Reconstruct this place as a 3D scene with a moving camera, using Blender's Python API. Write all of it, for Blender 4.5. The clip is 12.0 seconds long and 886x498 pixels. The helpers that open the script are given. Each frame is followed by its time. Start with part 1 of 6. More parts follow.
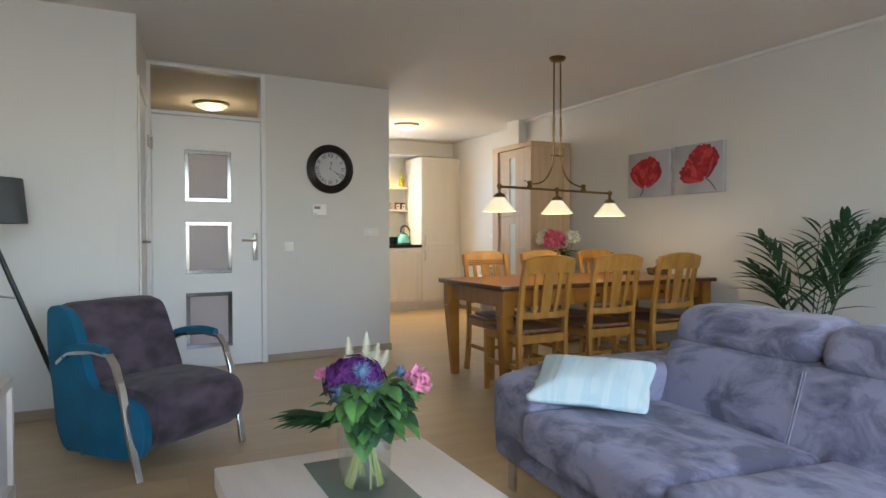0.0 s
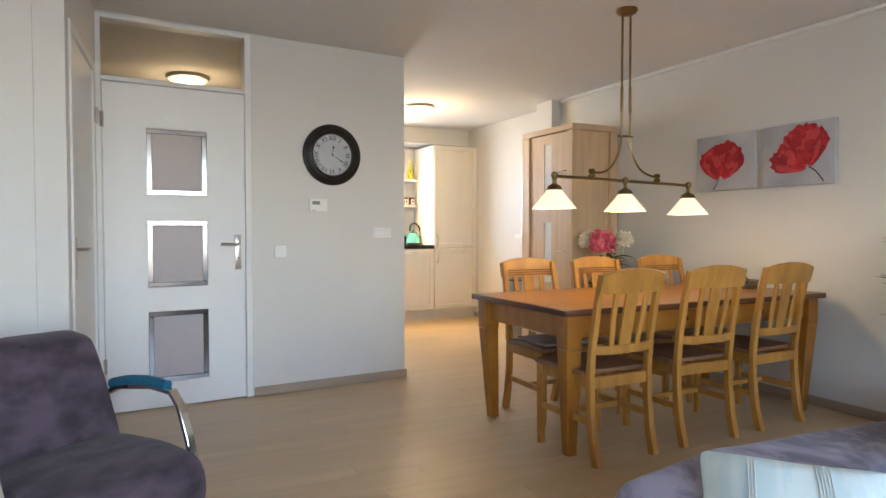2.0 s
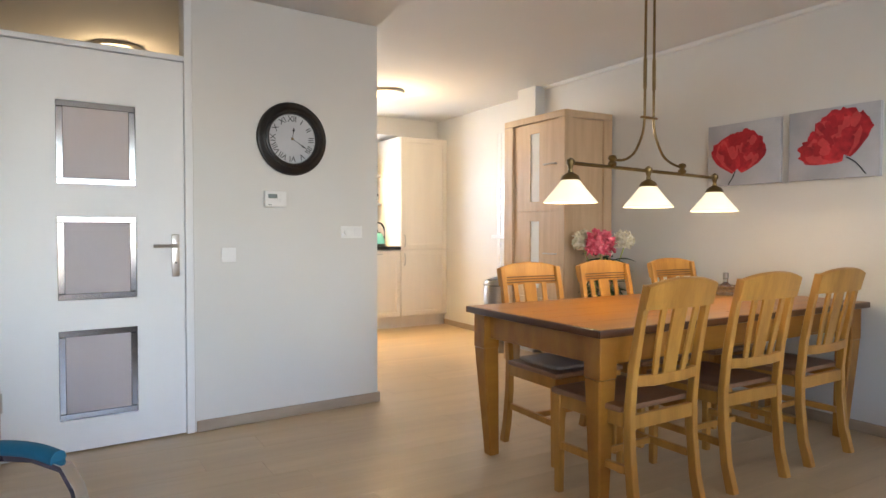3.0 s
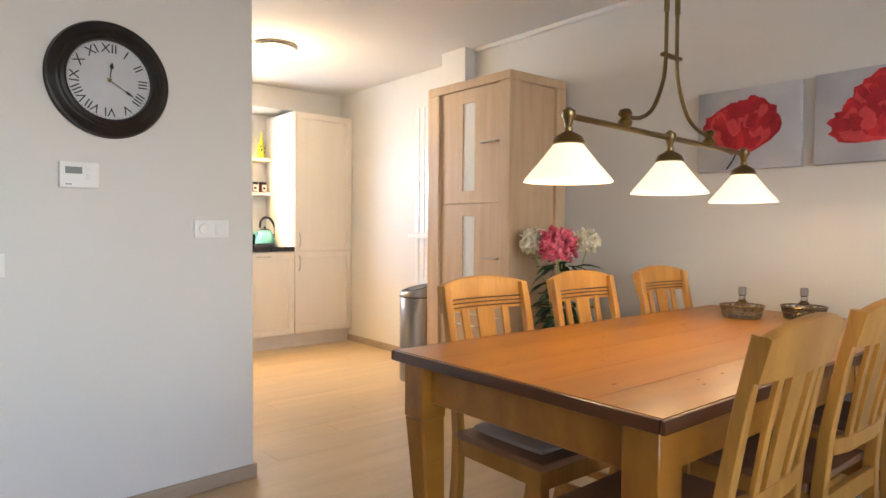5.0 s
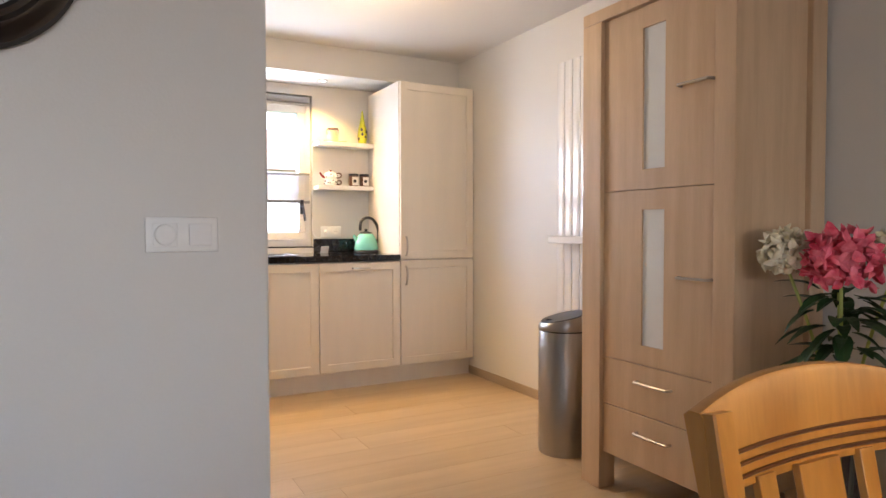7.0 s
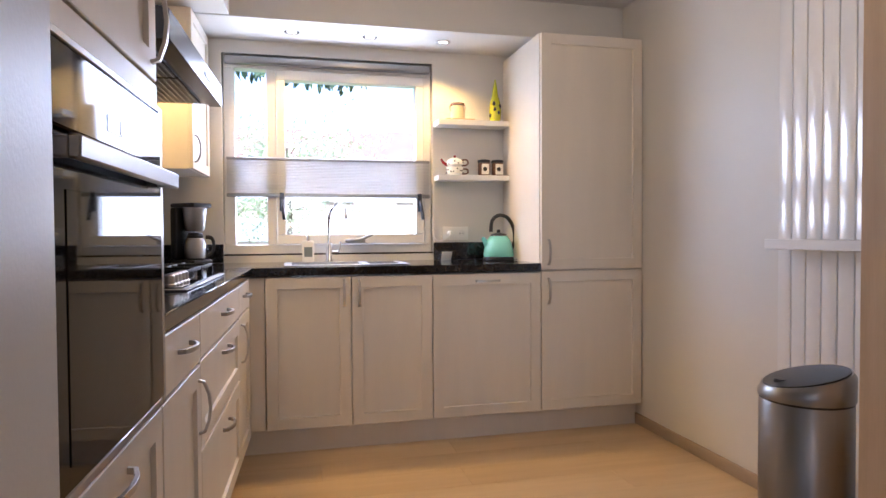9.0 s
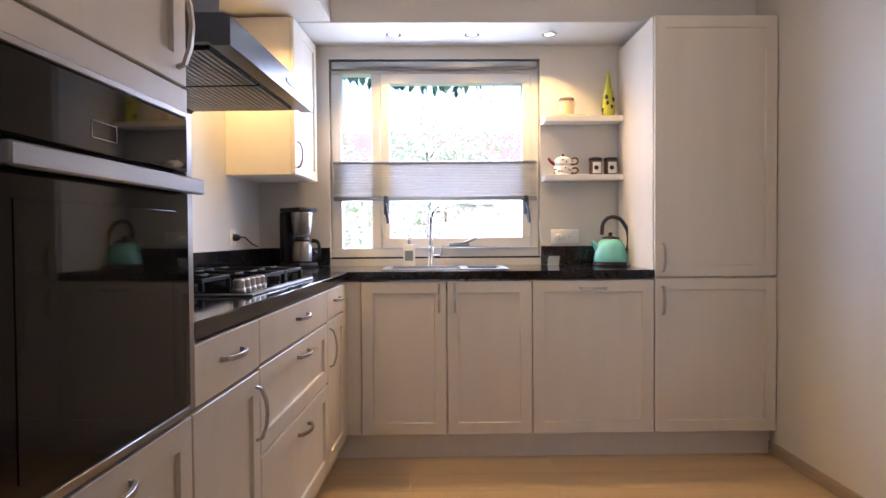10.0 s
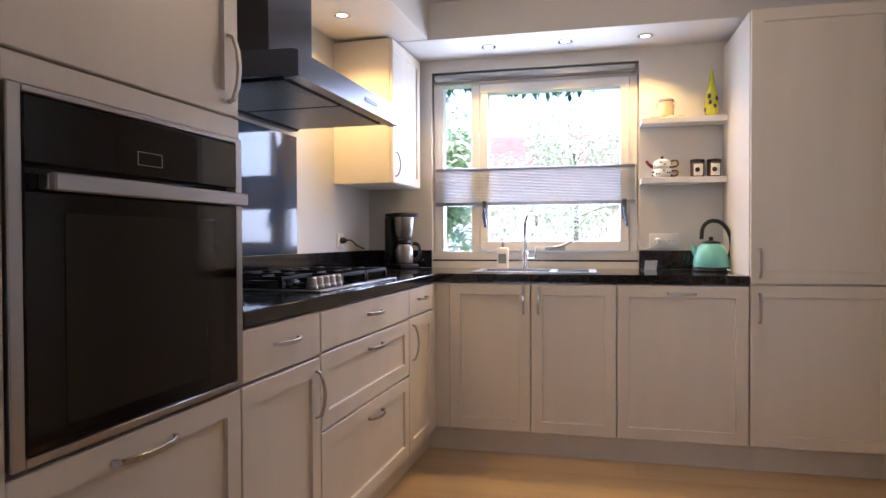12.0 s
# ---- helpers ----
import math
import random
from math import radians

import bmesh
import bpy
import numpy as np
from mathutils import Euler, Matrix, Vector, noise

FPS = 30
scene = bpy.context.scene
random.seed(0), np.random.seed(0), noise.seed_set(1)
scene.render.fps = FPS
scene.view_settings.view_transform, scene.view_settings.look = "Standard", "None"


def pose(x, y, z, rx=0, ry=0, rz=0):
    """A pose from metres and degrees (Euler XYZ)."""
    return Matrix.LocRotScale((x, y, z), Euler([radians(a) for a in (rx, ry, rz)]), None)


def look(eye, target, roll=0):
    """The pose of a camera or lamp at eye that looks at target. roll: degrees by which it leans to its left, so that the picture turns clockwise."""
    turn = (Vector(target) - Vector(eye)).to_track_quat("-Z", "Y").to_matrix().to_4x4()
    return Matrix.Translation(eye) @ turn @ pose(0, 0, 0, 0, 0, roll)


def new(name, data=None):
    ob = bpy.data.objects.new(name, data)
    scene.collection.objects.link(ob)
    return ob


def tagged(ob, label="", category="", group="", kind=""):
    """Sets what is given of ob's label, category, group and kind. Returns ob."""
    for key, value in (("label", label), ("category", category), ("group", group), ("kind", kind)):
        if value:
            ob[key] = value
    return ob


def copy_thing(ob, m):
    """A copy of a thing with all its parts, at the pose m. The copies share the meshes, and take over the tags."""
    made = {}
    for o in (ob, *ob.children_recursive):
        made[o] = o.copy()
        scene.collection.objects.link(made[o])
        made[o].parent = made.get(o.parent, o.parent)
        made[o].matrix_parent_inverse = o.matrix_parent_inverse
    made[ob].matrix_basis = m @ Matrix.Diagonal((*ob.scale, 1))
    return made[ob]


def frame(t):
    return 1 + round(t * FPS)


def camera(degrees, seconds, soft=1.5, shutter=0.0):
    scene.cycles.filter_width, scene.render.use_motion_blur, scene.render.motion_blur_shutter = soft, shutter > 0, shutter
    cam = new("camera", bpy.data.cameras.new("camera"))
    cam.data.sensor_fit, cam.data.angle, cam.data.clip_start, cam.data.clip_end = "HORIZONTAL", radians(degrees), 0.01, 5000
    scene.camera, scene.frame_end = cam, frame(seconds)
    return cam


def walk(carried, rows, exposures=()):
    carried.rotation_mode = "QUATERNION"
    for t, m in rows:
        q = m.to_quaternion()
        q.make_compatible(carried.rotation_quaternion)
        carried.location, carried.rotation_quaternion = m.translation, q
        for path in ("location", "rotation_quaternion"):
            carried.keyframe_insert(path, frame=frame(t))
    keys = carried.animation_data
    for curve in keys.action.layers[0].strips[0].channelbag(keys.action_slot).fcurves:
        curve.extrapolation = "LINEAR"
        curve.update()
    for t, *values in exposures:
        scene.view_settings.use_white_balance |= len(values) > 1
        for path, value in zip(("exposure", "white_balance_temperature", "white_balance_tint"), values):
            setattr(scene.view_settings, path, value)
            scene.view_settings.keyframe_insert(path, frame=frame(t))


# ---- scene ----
cam = camera(69.6, 12.0)
PATH = [
    (0, (-0.389, -0.897, 1.064), (0.493, 0.897, 1.019), -0.1),
    (0.5, (-0.363, -0.833, 1.053), (0.514, 0.964, 1.011), -0.0),
    (1, (-0.297, -0.591, 1.073), (0.576, 1.208, 1.026), -0.0),
    (1.5, (-0.235, -0.222, 1.102), (0.642, 1.574, 1.047), 0.0),
    (2, (-0.113, 0.174, 1.112), (0.777, 1.964, 1.052), 0.0),
    (2.5, (-0.043, 0.546, 1.119), (0.888, 2.315, 1.058), 0.1),
    (3, (0.029, 0.869, 1.103), (1.053, 2.586, 1.045), 0.1),
    (3.2, (0.078, 0.978, 1.06), (1.151, 2.666, 1.019), 0.1),
    (4.8, (0.521, 1.82, 1.086), (1.806, 3.351, 1.031), 0.6),
    (5, (0.631, 1.934, 1.1), (1.906, 3.473, 1.036), 0.4),
    (5.5, (0.822, 2.186, 1.102), (2.073, 3.745, 1.038), 0.1),
    (6, (1.016, 2.479, 1.09), (2.204, 4.087, 1.026), 0.0),
    (6.5, (1.209, 2.793, 1.095), (2.294, 4.472, 1.032), -0.0),
    (7, (1.431, 3.117, 1.102), (2.369, 4.882, 1.041), -0.1),
    (8.8, (1.932, 4.044, 1.095), (2.466, 5.971, 1.043), -0.1),
    (9, (1.979, 4.074, 1.093), (2.45, 6.017, 1.041), -0.3),
    (9.5, (2.104, 4.161, 1.101), (2.387, 6.14, 1.052), -0.4),
    (10, (2.219, 4.183, 1.101), (2.249, 6.182, 1.057), -0.4),
    (10.5, (2.365, 4.175, 1.101), (2.198, 6.168, 1.06), -0.3),
    (11, (2.477, 4.123, 1.106), (2.161, 6.097, 1.068), -0.3),
    (11.5, (2.529, 4.085, 1.105), (2.125, 6.044, 1.07), -0.2),
    (12, (2.561, 4.068, 1.106), (2.117, 6.018, 1.072), -0.2),
]
EXPOSURES = [(0.0, 2.98, 6090, 9), (1.5, 3.19, 6080, 11), (2.5, 3.58, 6120, 13), (5.0, 3.63, 6200, 16), (5.5, 3.46, 6220, 17), (6.5, 3.20, 6180, 19), (7.0, 2.97, 6130, 21), (9.0, 2.34, 5620, 24), (12.0, 2.13, 5540, 25)]
walk(cam, [(t, look(eye, target, roll)) for t, eye, target, roll in PATH], EXPOSURES)

# world, sun and window light
SUN_DIR = Vector((0.25, -0.5, 1.5)).normalized()
world = bpy.data.worlds.new("sky_world")
scene.world = world
world.use_nodes = True
wn = world.node_tree.nodes
sky = wn.new("ShaderNodeTexSky")
sky.sky_type = "NISHITA"
sky.sun_disc = False
sky.sun_elevation = math.asin(SUN_DIR.z)
sky.sun_rotation = math.atan2(SUN_DIR.x, SUN_DIR.y)
wn["Background"].inputs["Strength"].default_value = 0.15
world.node_tree.links.new(sky.outputs["Color"], wn["Background"].inputs["Color"])


def lamp(name, kind, m, power, colour, size=0.1, size_y=None, spot=None):
    data = bpy.data.lights.new(name, kind)
    data.energy, data.color = power, colour
    if kind == "AREA":
        data.size = size
        if size_y:
            data.shape, data.size_y = "RECTANGLE", size_y
    elif kind == "SUN":
        data.angle = radians(0.5)
    else:
        data.shadow_soft_size = size
    if spot:
        data.spot_size, data.spot_blend = radians(spot), 0.6
    ob = new(name, data)
    ob.matrix_world = m
    return ob


WARM = (1.0, 0.72, 0.38)
lamp("sun", "SUN", look(SUN_DIR * 20, (0, 0, 0)), 5.0, (1.0, 0.95, 0.88))
lamp("garden_window_light", "AREA", look((0.6, -2.36, 1.42), (0.6, 0.0, -0.25)), 7.5, (0.80, 0.90, 1.0), 4.2, 1.7)
lamp("kitchen_window_light", "AREA", look((2.24, 7.97, 1.55), (2.24, 5.0, 1.0)), 7.2, (0.80, 0.89, 1.0), 1.1, 1.0)

# ---- materials ----


def material(name, colour, rough=0.5, metal=0.0, vary=0.06, scale=3.0, fine=60.0, bump=0.0, stretch=(1, 1, 1), random=0.0, colour2=None,
             contrast=(0.35, 0.65), emit=None, trans=0.0, coat=0.0, spec=0.5, ior=1.45, sheen=0.0):
    """A node material: two scales of noise over a base colour, with bump."""
    m = bpy.data.materials.new(name)
    m.use_nodes = True
    nt = m.node_tree
    n, link = nt.nodes, nt.links.new
    b = n["Principled BSDF"]
    b.inputs["Roughness"].default_value = rough
    b.inputs["Metallic"].default_value = metal
    b.inputs["Transmission Weight"].default_value = trans
    b.inputs["Coat Weight"].default_value = coat
    b.inputs["Coat Roughness"].default_value = rough * 0.8
    b.inputs["Specular IOR Level"].default_value = spec
    b.inputs["IOR"].default_value = ior
    b.inputs["Sheen Weight"].default_value = sheen
    tc = n.new("ShaderNodeTexCoord")
    mp = n.new("ShaderNodeMapping")
    mp.inputs["Scale"].default_value = stretch
    link(tc.outputs["Object"], mp.inputs["Vector"])
    vec = mp.outputs["Vector"]
    info = n.new("ShaderNodeObjectInfo")
    if random:
        add = n.new("ShaderNodeVectorMath")
        add.operation = "MULTIPLY_ADD"
        comb = n.new("ShaderNodeCombineXYZ")
        for k in range(3):
            link(info.outputs["Random"], comb.inputs[k])
        link(comb.outputs[0], add.inputs[0])
        add.inputs[1].default_value = (37.0, 53.0, 71.0)
        link(vec, add.inputs[2])
        vec = add.outputs[0]
    big = n.new("ShaderNodeTexNoise")
    big.inputs["Scale"].default_value = scale
    big.inputs["Detail"].default_value = 4
    small = n.new("ShaderNodeTexNoise")
    small.inputs["Scale"].default_value = fine
    small.inputs["Detail"].default_value = 3
    link(vec, big.inputs["Vector"])
    link(vec, small.inputs["Vector"])
    ramp = n.new("ShaderNodeValToRGB")
    c2 = colour2 or tuple(c * (1 - 2 * vary) for c in colour)
    ramp.color_ramp.elements[0].position, ramp.color_ramp.elements[1].position = contrast
    ramp.color_ramp.elements[0].color = (*c2, 1)
    ramp.color_ramp.elements[1].color = (*colour, 1)
    link(big.outputs["Fac"], ramp.inputs["Fac"])
    hsv = n.new("ShaderNodeHueSaturation")
    link(ramp.outputs["Color"], hsv.inputs["Color"])
    val = n.new("ShaderNodeMath")
    val.operation = "MULTIPLY_ADD"
    link(small.outputs["Fac"], val.inputs[0])
    val.inputs[1].default_value = 2 * vary
    val.inputs[2].default_value = 1 - vary
    last = val.outputs[0]
    if random:
        r2 = n.new("ShaderNodeMath")
        r2.operation = "MULTIPLY_ADD"
        link(info.outputs["Random"], r2.inputs[0])
        r2.inputs[1].default_value = random
        r2.inputs[2].default_value = 1 - random / 2
        mu = n.new("ShaderNodeMath")
        mu.operation = "MULTIPLY"
        link(last, mu.inputs[0])
        link(r2.outputs[0], mu.inputs[1])
        last = mu.outputs[0]
    link(last, hsv.inputs["Value"])
    link(hsv.outputs["Color"], b.inputs["Base Color"])
    rr = n.new("ShaderNodeMath")
    rr.operation = "MULTIPLY_ADD"
    link(big.outputs["Fac"], rr.inputs[0])
    rr.inputs[1].default_value = 0.12 * rough + 0.02
    rr.inputs[2].default_value = max(rough - 0.06 * rough - 0.01, 0.0)
    link(rr.outputs[0], b.inputs["Roughness"])
    if bump:
        bp = n.new("ShaderNodeBump")
        bp.inputs["Strength"].default_value = bump
        bp.inputs["Distance"].default_value = 0.004
        link(small.outputs["Fac"], bp.inputs["Height"])
        link(bp.outputs["Normal"], b.inputs["Normal"])
    if emit:
        b.inputs["Emission Color"].default_value = (*emit[0], 1)
        b.inputs["Emission Strength"].default_value = emit[1]
    return m


def plain(name, colour, rough=0.5, metal=0.0, **more):
    return material(name, colour, rough, metal, vary=0.03, **more)


PAINT = material("wall_paint", (0.645, 0.63, 0.595), 0.45, vary=0.02, scale=1.3, fine=140, bump=0.12)
CEIL = material("ceiling_paint", (0.71, 0.695, 0.67), 0.85, vary=0.02, scale=1.0, fine=90, bump=0.2)
TRIM = material("white_lacquer", (0.75, 0.75, 0.74), 0.42, vary=0.015, scale=2, fine=30, bump=0.02)
LAMINATE = material("oak_laminate", (0.535, 0.398, 0.240), 0.32, vary=0.05, scale=2.0, fine=18, bump=0.0, stretch=(0.6, 7, 1), random=0.10,
                    colour2=(0.455, 0.330, 0.190), contrast=(0.28, 0.72))
SKIRT = material("oak_skirting", (0.38, 0.30, 0.22), 0.45, vary=0.08, scale=3, fine=25, bump=0.04, stretch=(1, 1, 6))
SUBFLOOR = plain("dark_underlay", (0.24, 0.19, 0.14), 0.9)
PINE_TABLE = material("stained_pine", (0.350, 0.146, 0.017), 0.33, vary=0.10, scale=2.6, fine=26, bump=0.02, stretch=(0.5, 6, 3), colour2=(0.255, 0.092, 0.011), contrast=(0.30, 0.70))
PINE_DARK = material("stained_pine_edge", (0.095, 0.032, 0.010), 0.30, vary=0.12, scale=3, fine=26, bump=0.05, stretch=(1, 4, 4))
PINE_CHAIR = material("honey_pine", (0.47, 0.228, 0.042), 0.38, vary=0.11, scale=3.0, fine=24, bump=0.05, stretch=(5, 5, 0.7), colour2=(0.35, 0.155, 0.025), coat=0.15, random=0.08)
SEATWOOD = material("dark_chair_seat", (0.25, 0.12, 0.058), 0.4, vary=0.12, scale=3, fine=22, bump=0.05, stretch=(5, 1, 1))
KNOT = plain("pine_knot", (0.10, 0.035, 0.012), 0.4)
OAK = material("limed_oak_veneer", (0.59, 0.42, 0.262), 0.42, vary=0.07, scale=3, fine=40, bump=0.05, stretch=(6, 6, 0.5), colour2=(0.51, 0.355, 0.215))
FROST = material("milk_glass", (0.72, 0.74, 0.72), 0.25, vary=0.02)
FRONT = material("cream_kitchen_front", (0.745, 0.69, 0.60), 0.38, vary=0.025, scale=2, fine=45, bump=0.03, stretch=(5, 5, 0.6))
BODY = plain("cream_carcass", (0.70, 0.65, 0.57), 0.45)
GRANITE = material("black_granite", (0.017, 0.017, 0.019), 0.09, vary=0.2, scale=60, fine=260, colour2=(0.008, 0.008, 0.010), spec=0.6)
STEEL = material("brushed_steel", (0.38, 0.37, 0.36), 0.30, 1.0, vary=0.05, scale=4, fine=120, bump=0.03, stretch=(1, 1, 0.03))
STEEL_H = material("brushed_steel_flat", (0.36, 0.36, 0.36), 0.30, 1.0, vary=0.05, scale=4, fine=120, bump=0.03, stretch=(0.03, 1, 1))
# Steel darkened in colour for the dim room the hood mirrors; sash levers are dark.
HOODSTEEL = material("dark_and_dim_reflection_steel", (0.095, 0.095, 0.105), 0.26, 1.0, vary=0.06, scale=4, fine=120, bump=0.03, stretch=(0.03, 1, 1))
CHROME = plain("chrome", (0.78, 0.78, 0.78), 0.10, 1.0)
NICKEL = plain("satin_nickel", (0.52, 0.49, 0.45), 0.28, 1.0)
BRASS = material("aged_brass", (0.23, 0.155, 0.065), 0.34, 1.0, vary=0.12, scale=14, fine=60)
BLACKGLASS = plain("black_oven_glass", (0.006, 0.005, 0.006), 0.04, spec=0.28)
BLACK = material("black_plastic", (0.015, 0.015, 0.016), 0.35, vary=0.08, scale=6, fine=80, bump=0.03)
IRON = material("cast_iron", (0.012, 0.012, 0.012), 0.50, spec=0.25, vary=0.1, scale=20, fine=200, bump=0.2)
# Blue glass, with a bluish reflection mixed into its base colour.
SPLASH = plain("blue_glass_reflection_tinted", (0.020, 0.045, 0.090), 0.06, spec=0.5)
ENAMEL = plain("radiator_enamel", (0.82, 0.82, 0.81), 0.16, spec=0.8, coat=0.8)
PLASTIC = plain("white_plastic", (0.80, 0.80, 0.78), 0.35)
GREYLCD = plain("grey_display", (0.20, 0.23, 0.22), 0.2)
GLASS = bpy.data.materials.new("clear_glass")
GLASS.use_nodes = True
_gb = GLASS.node_tree.nodes["Principled BSDF"]
_gb.inputs["Transmission Weight"].default_value, _gb.inputs["Roughness"].default_value, _gb.inputs["IOR"].default_value = 1.0, 0.0, 1.45
PANE = bpy.data.materials.new("window_pane")
PANE.use_nodes = True
_pn, _pl = PANE.node_tree.nodes, PANE.node_tree.links.new
_tr, _gl, _mx = _pn.new("ShaderNodeBsdfTransparent"), _pn.new("ShaderNodeBsdfGlossy"), _pn.new("ShaderNodeMixShader")
_gl.inputs["Roughness"].default_value, _mx.inputs[0].default_value = 0.01, 0.06
_pl(_tr.outputs[0], _mx.inputs[1])
_pl(_gl.outputs[0], _mx.inputs[2])
_pl(_mx.outputs[0], _pn["Material Output"].inputs["Surface"])
VASEGLASS = bpy.data.materials.new("vase_glass")
VASEGLASS.use_nodes = True
_vn, _vl = VASEGLASS.node_tree.nodes, VASEGLASS.node_tree.links.new
_vt, _vg, _vm = _vn.new("ShaderNodeBsdfTransparent"), _vn.new("ShaderNodeBsdfGlossy"), _vn.new("ShaderNodeMixShader")
_vt.inputs["Color"].default_value = (0.99, 0.995, 0.99, 1)
_vg.inputs["Roughness"].default_value, _vm.inputs[0].default_value = 0.02, 0.12
_vl(_vt.outputs[0], _vm.inputs[1])
_vl(_vg.outputs[0], _vm.inputs[2])
_vl(_vm.outputs[0], _vn["Material Output"].inputs["Surface"])
MIRROR = plain("bevelled_mirror_strip", (0.26, 0.25, 0.25), 0.14, 1.0)
FROSTPANE = material("frosted_pane", (0.62, 0.56, 0.57), 0.45, vary=0.02, scale=2, trans=0.35)
SUEDE = material("grey_violet_suede", (0.285, 0.275, 0.375), 0.85, vary=0.08, scale=5.6, fine=120, bump=0.15, stretch=(1.1, 0.8, 1.3), colour2=(0.105, 0.100, 0.152), contrast=(0.40, 0.57), sheen=0.15)
for _nd in SUEDE.node_tree.nodes:
    if _nd.bl_idname == "ShaderNodeTexNoise" and _nd.inputs["Scale"].default_value < 10:
        _nd.inputs["Distortion"].default_value, _nd.inputs["Detail"].default_value, _nd.inputs["Roughness"].default_value = 0.55, 7, 0.62
SUEDE2 = material("aubergine_suede", (0.092, 0.066, 0.088), 0.85, vary=0.12, scale=8, fine=120, bump=0.15, stretch=(1, 1.6, 1.6), colour2=(0.036, 0.025, 0.035), sheen=0.10)
TEAL = material("petrol_suede", (0.004, 0.11, 0.20), 0.85, vary=0.12, scale=6, fine=120, bump=0.15, sheen=0.04)
SEAM = plain("violet_thread", (0.36, 0.35, 0.44), 0.8)
MINT = material("mint_cotton", (0.55, 0.70, 0.72), 0.9, vary=0.06, scale=3, fine=130, bump=0.3, stretch=(9, 1, 1), colour2=(0.64, 0.75, 0.75), contrast=(0.46, 0.54))
MINT2 = material("white_cotton_stripe", (0.70, 0.76, 0.76), 0.9, vary=0.04, fine=160, bump=0.2)
SHADE_GREY = material("grey_lampshade", (0.075, 0.085, 0.09), 0.8, vary=0.05, scale=5, fine=220, bump=0.2)
DARKMETAL = plain("dark_lamp_metal", (0.035, 0.035, 0.038), 0.4, 0.6)
COFFEE_TOP = material("sand_table_top", (0.78, 0.71, 0.63), 0.42, vary=0.05, scale=2.5, fine=35, bump=0.03, stretch=(5, 0.8, 1))
RUNNER = material("sage_table_inlay", (0.115, 0.15, 0.12), 0.4, vary=0.08, scale=4, fine=90)
CLOCKRIM = material("black_clock_rim", (0.010, 0.009, 0.009), 0.30, vary=0.2, scale=16, fine=60, colour2=(0.022, 0.016, 0.012))
DIAL = material("clock_dial", (0.50, 0.51, 0.53), 0.6, vary=0.04, scale=6, fine=40)
INK = plain("black_ink", (0.02, 0.02, 0.02), 0.6)
CANVAS = material("grey_canvas", (0.36, 0.37, 0.40), 0.85, vary=0.07, scale=3.5, fine=160, bump=0.3, colour2=(0.47, 0.47, 0.49))
POPPY = material("poppy_red", (0.55, 0.025, 0.035), 0.7, vary=0.14, scale=14, fine=60, bump=0.2, colour2=(0.25, 0.008, 0.016))
POPPY2 = material("poppy_light_red", (0.60, 0.055, 0.06), 0.7, vary=0.12, scale=14, fine=60, bump=0.2)
POPPY3 = material("poppy_dark_red", (0.40, 0.014, 0.024), 0.7, vary=0.12, scale=14, fine=60, bump=0.2)
OPAL = plain("opal_glass_shade", (0.85, 0.78, 0.58), 0.25, emit=((1.0, 0.84, 0.50), 0.080))
OPAL2 = plain("opal_ceiling_bowl", (0.85, 0.78, 0.58), 0.25, emit=((1.0, 0.76, 0.38), 0.20))
BULB = plain("lit_bulb", (0.9, 0.9, 0.8), 0.3, emit=((1.0, 0.85, 0.55), 1.4))
SPOTLIT = plain("lit_spot", (0.9, 0.9, 0.8), 0.3, emit=((1.0, 0.90, 0.72), 1.2))
LEAF = material("dark_leaf", (0.030, 0.085, 0.028), 0.45, vary=0.2, scale=14, fine=60, colour2=(0.018, 0.05, 0.018), random=0.3)
LEAF2 = material("bright_leaf", (0.10, 0.23, 0.06), 0.45, vary=0.2, scale=14, fine=60, random=0.3)
TREELEAF = material("garden_leaf", (0.15, 0.20, 0.09), 0.6, vary=0.25, scale=2, fine=20)
_tn, _tl = TREELEAF.node_tree.nodes, TREELEAF.node_tree.links.new
_ts, _tm = _tn.new("ShaderNodeBsdfTranslucent"), _tn.new("ShaderNodeMixShader")
_ts.inputs["Color"].default_value = (0.58, 0.66, 0.48, 1)
_tm.inputs[0].default_value = 0.8
_tl(_tn["Principled BSDF"].outputs[0], _tm.inputs[1])
_tl(_ts.outputs[0], _tm.inputs[2])
_tl(_tm.outputs[0], _tn["Material Output"].inputs["Surface"])
STEM = plain("green_stem", (0.38, 0.46, 0.13), 0.5)
BARK = material("bark", (0.10, 0.075, 0.05), 0.9, vary=0.2, scale=5, fine=40, bump=0.5)
PURPLE = material("purple_hydrangea", (0.125, 0.016, 0.150), 0.7, vary=0.2, scale=20, fine=60, colour2=(0.045, 0.006, 0.10))
THISTLE = material("blue_thistle", (0.11, 0.17, 0.28), 0.6, vary=0.15, scale=30, fine=80)
PINKROSE = material("pink_rose", (0.72, 0.24, 0.38), 0.6, vary=0.10, scale=20, fine=60)
CREAMFL = material("cream_astilbe", (0.72, 0.68, 0.50), 0.8, vary=0.10, scale=30, fine=90)
PEONY = material("pink_peony", (0.80, 0.22, 0.29), 0.7, vary=0.14, scale=26, fine=70, colour2=(0.62, 0.055, 0.11))
PEONYW = material("white_peony", (0.80, 0.76, 0.64), 0.7, vary=0.08, scale=26, fine=60, colour2=(0.70, 0.64, 0.44))
MINTENAMEL = plain("mint_enamel", (0.19, 0.58, 0.52), 0.18, coat=0.5)
YELLOWGL = plain("yellow_green_glass", (0.50, 0.52, 0.02), 0.15, coat=0.6)
CERAMIC = plain("white_ceramic", (0.78, 0.76, 0.72), 0.2)
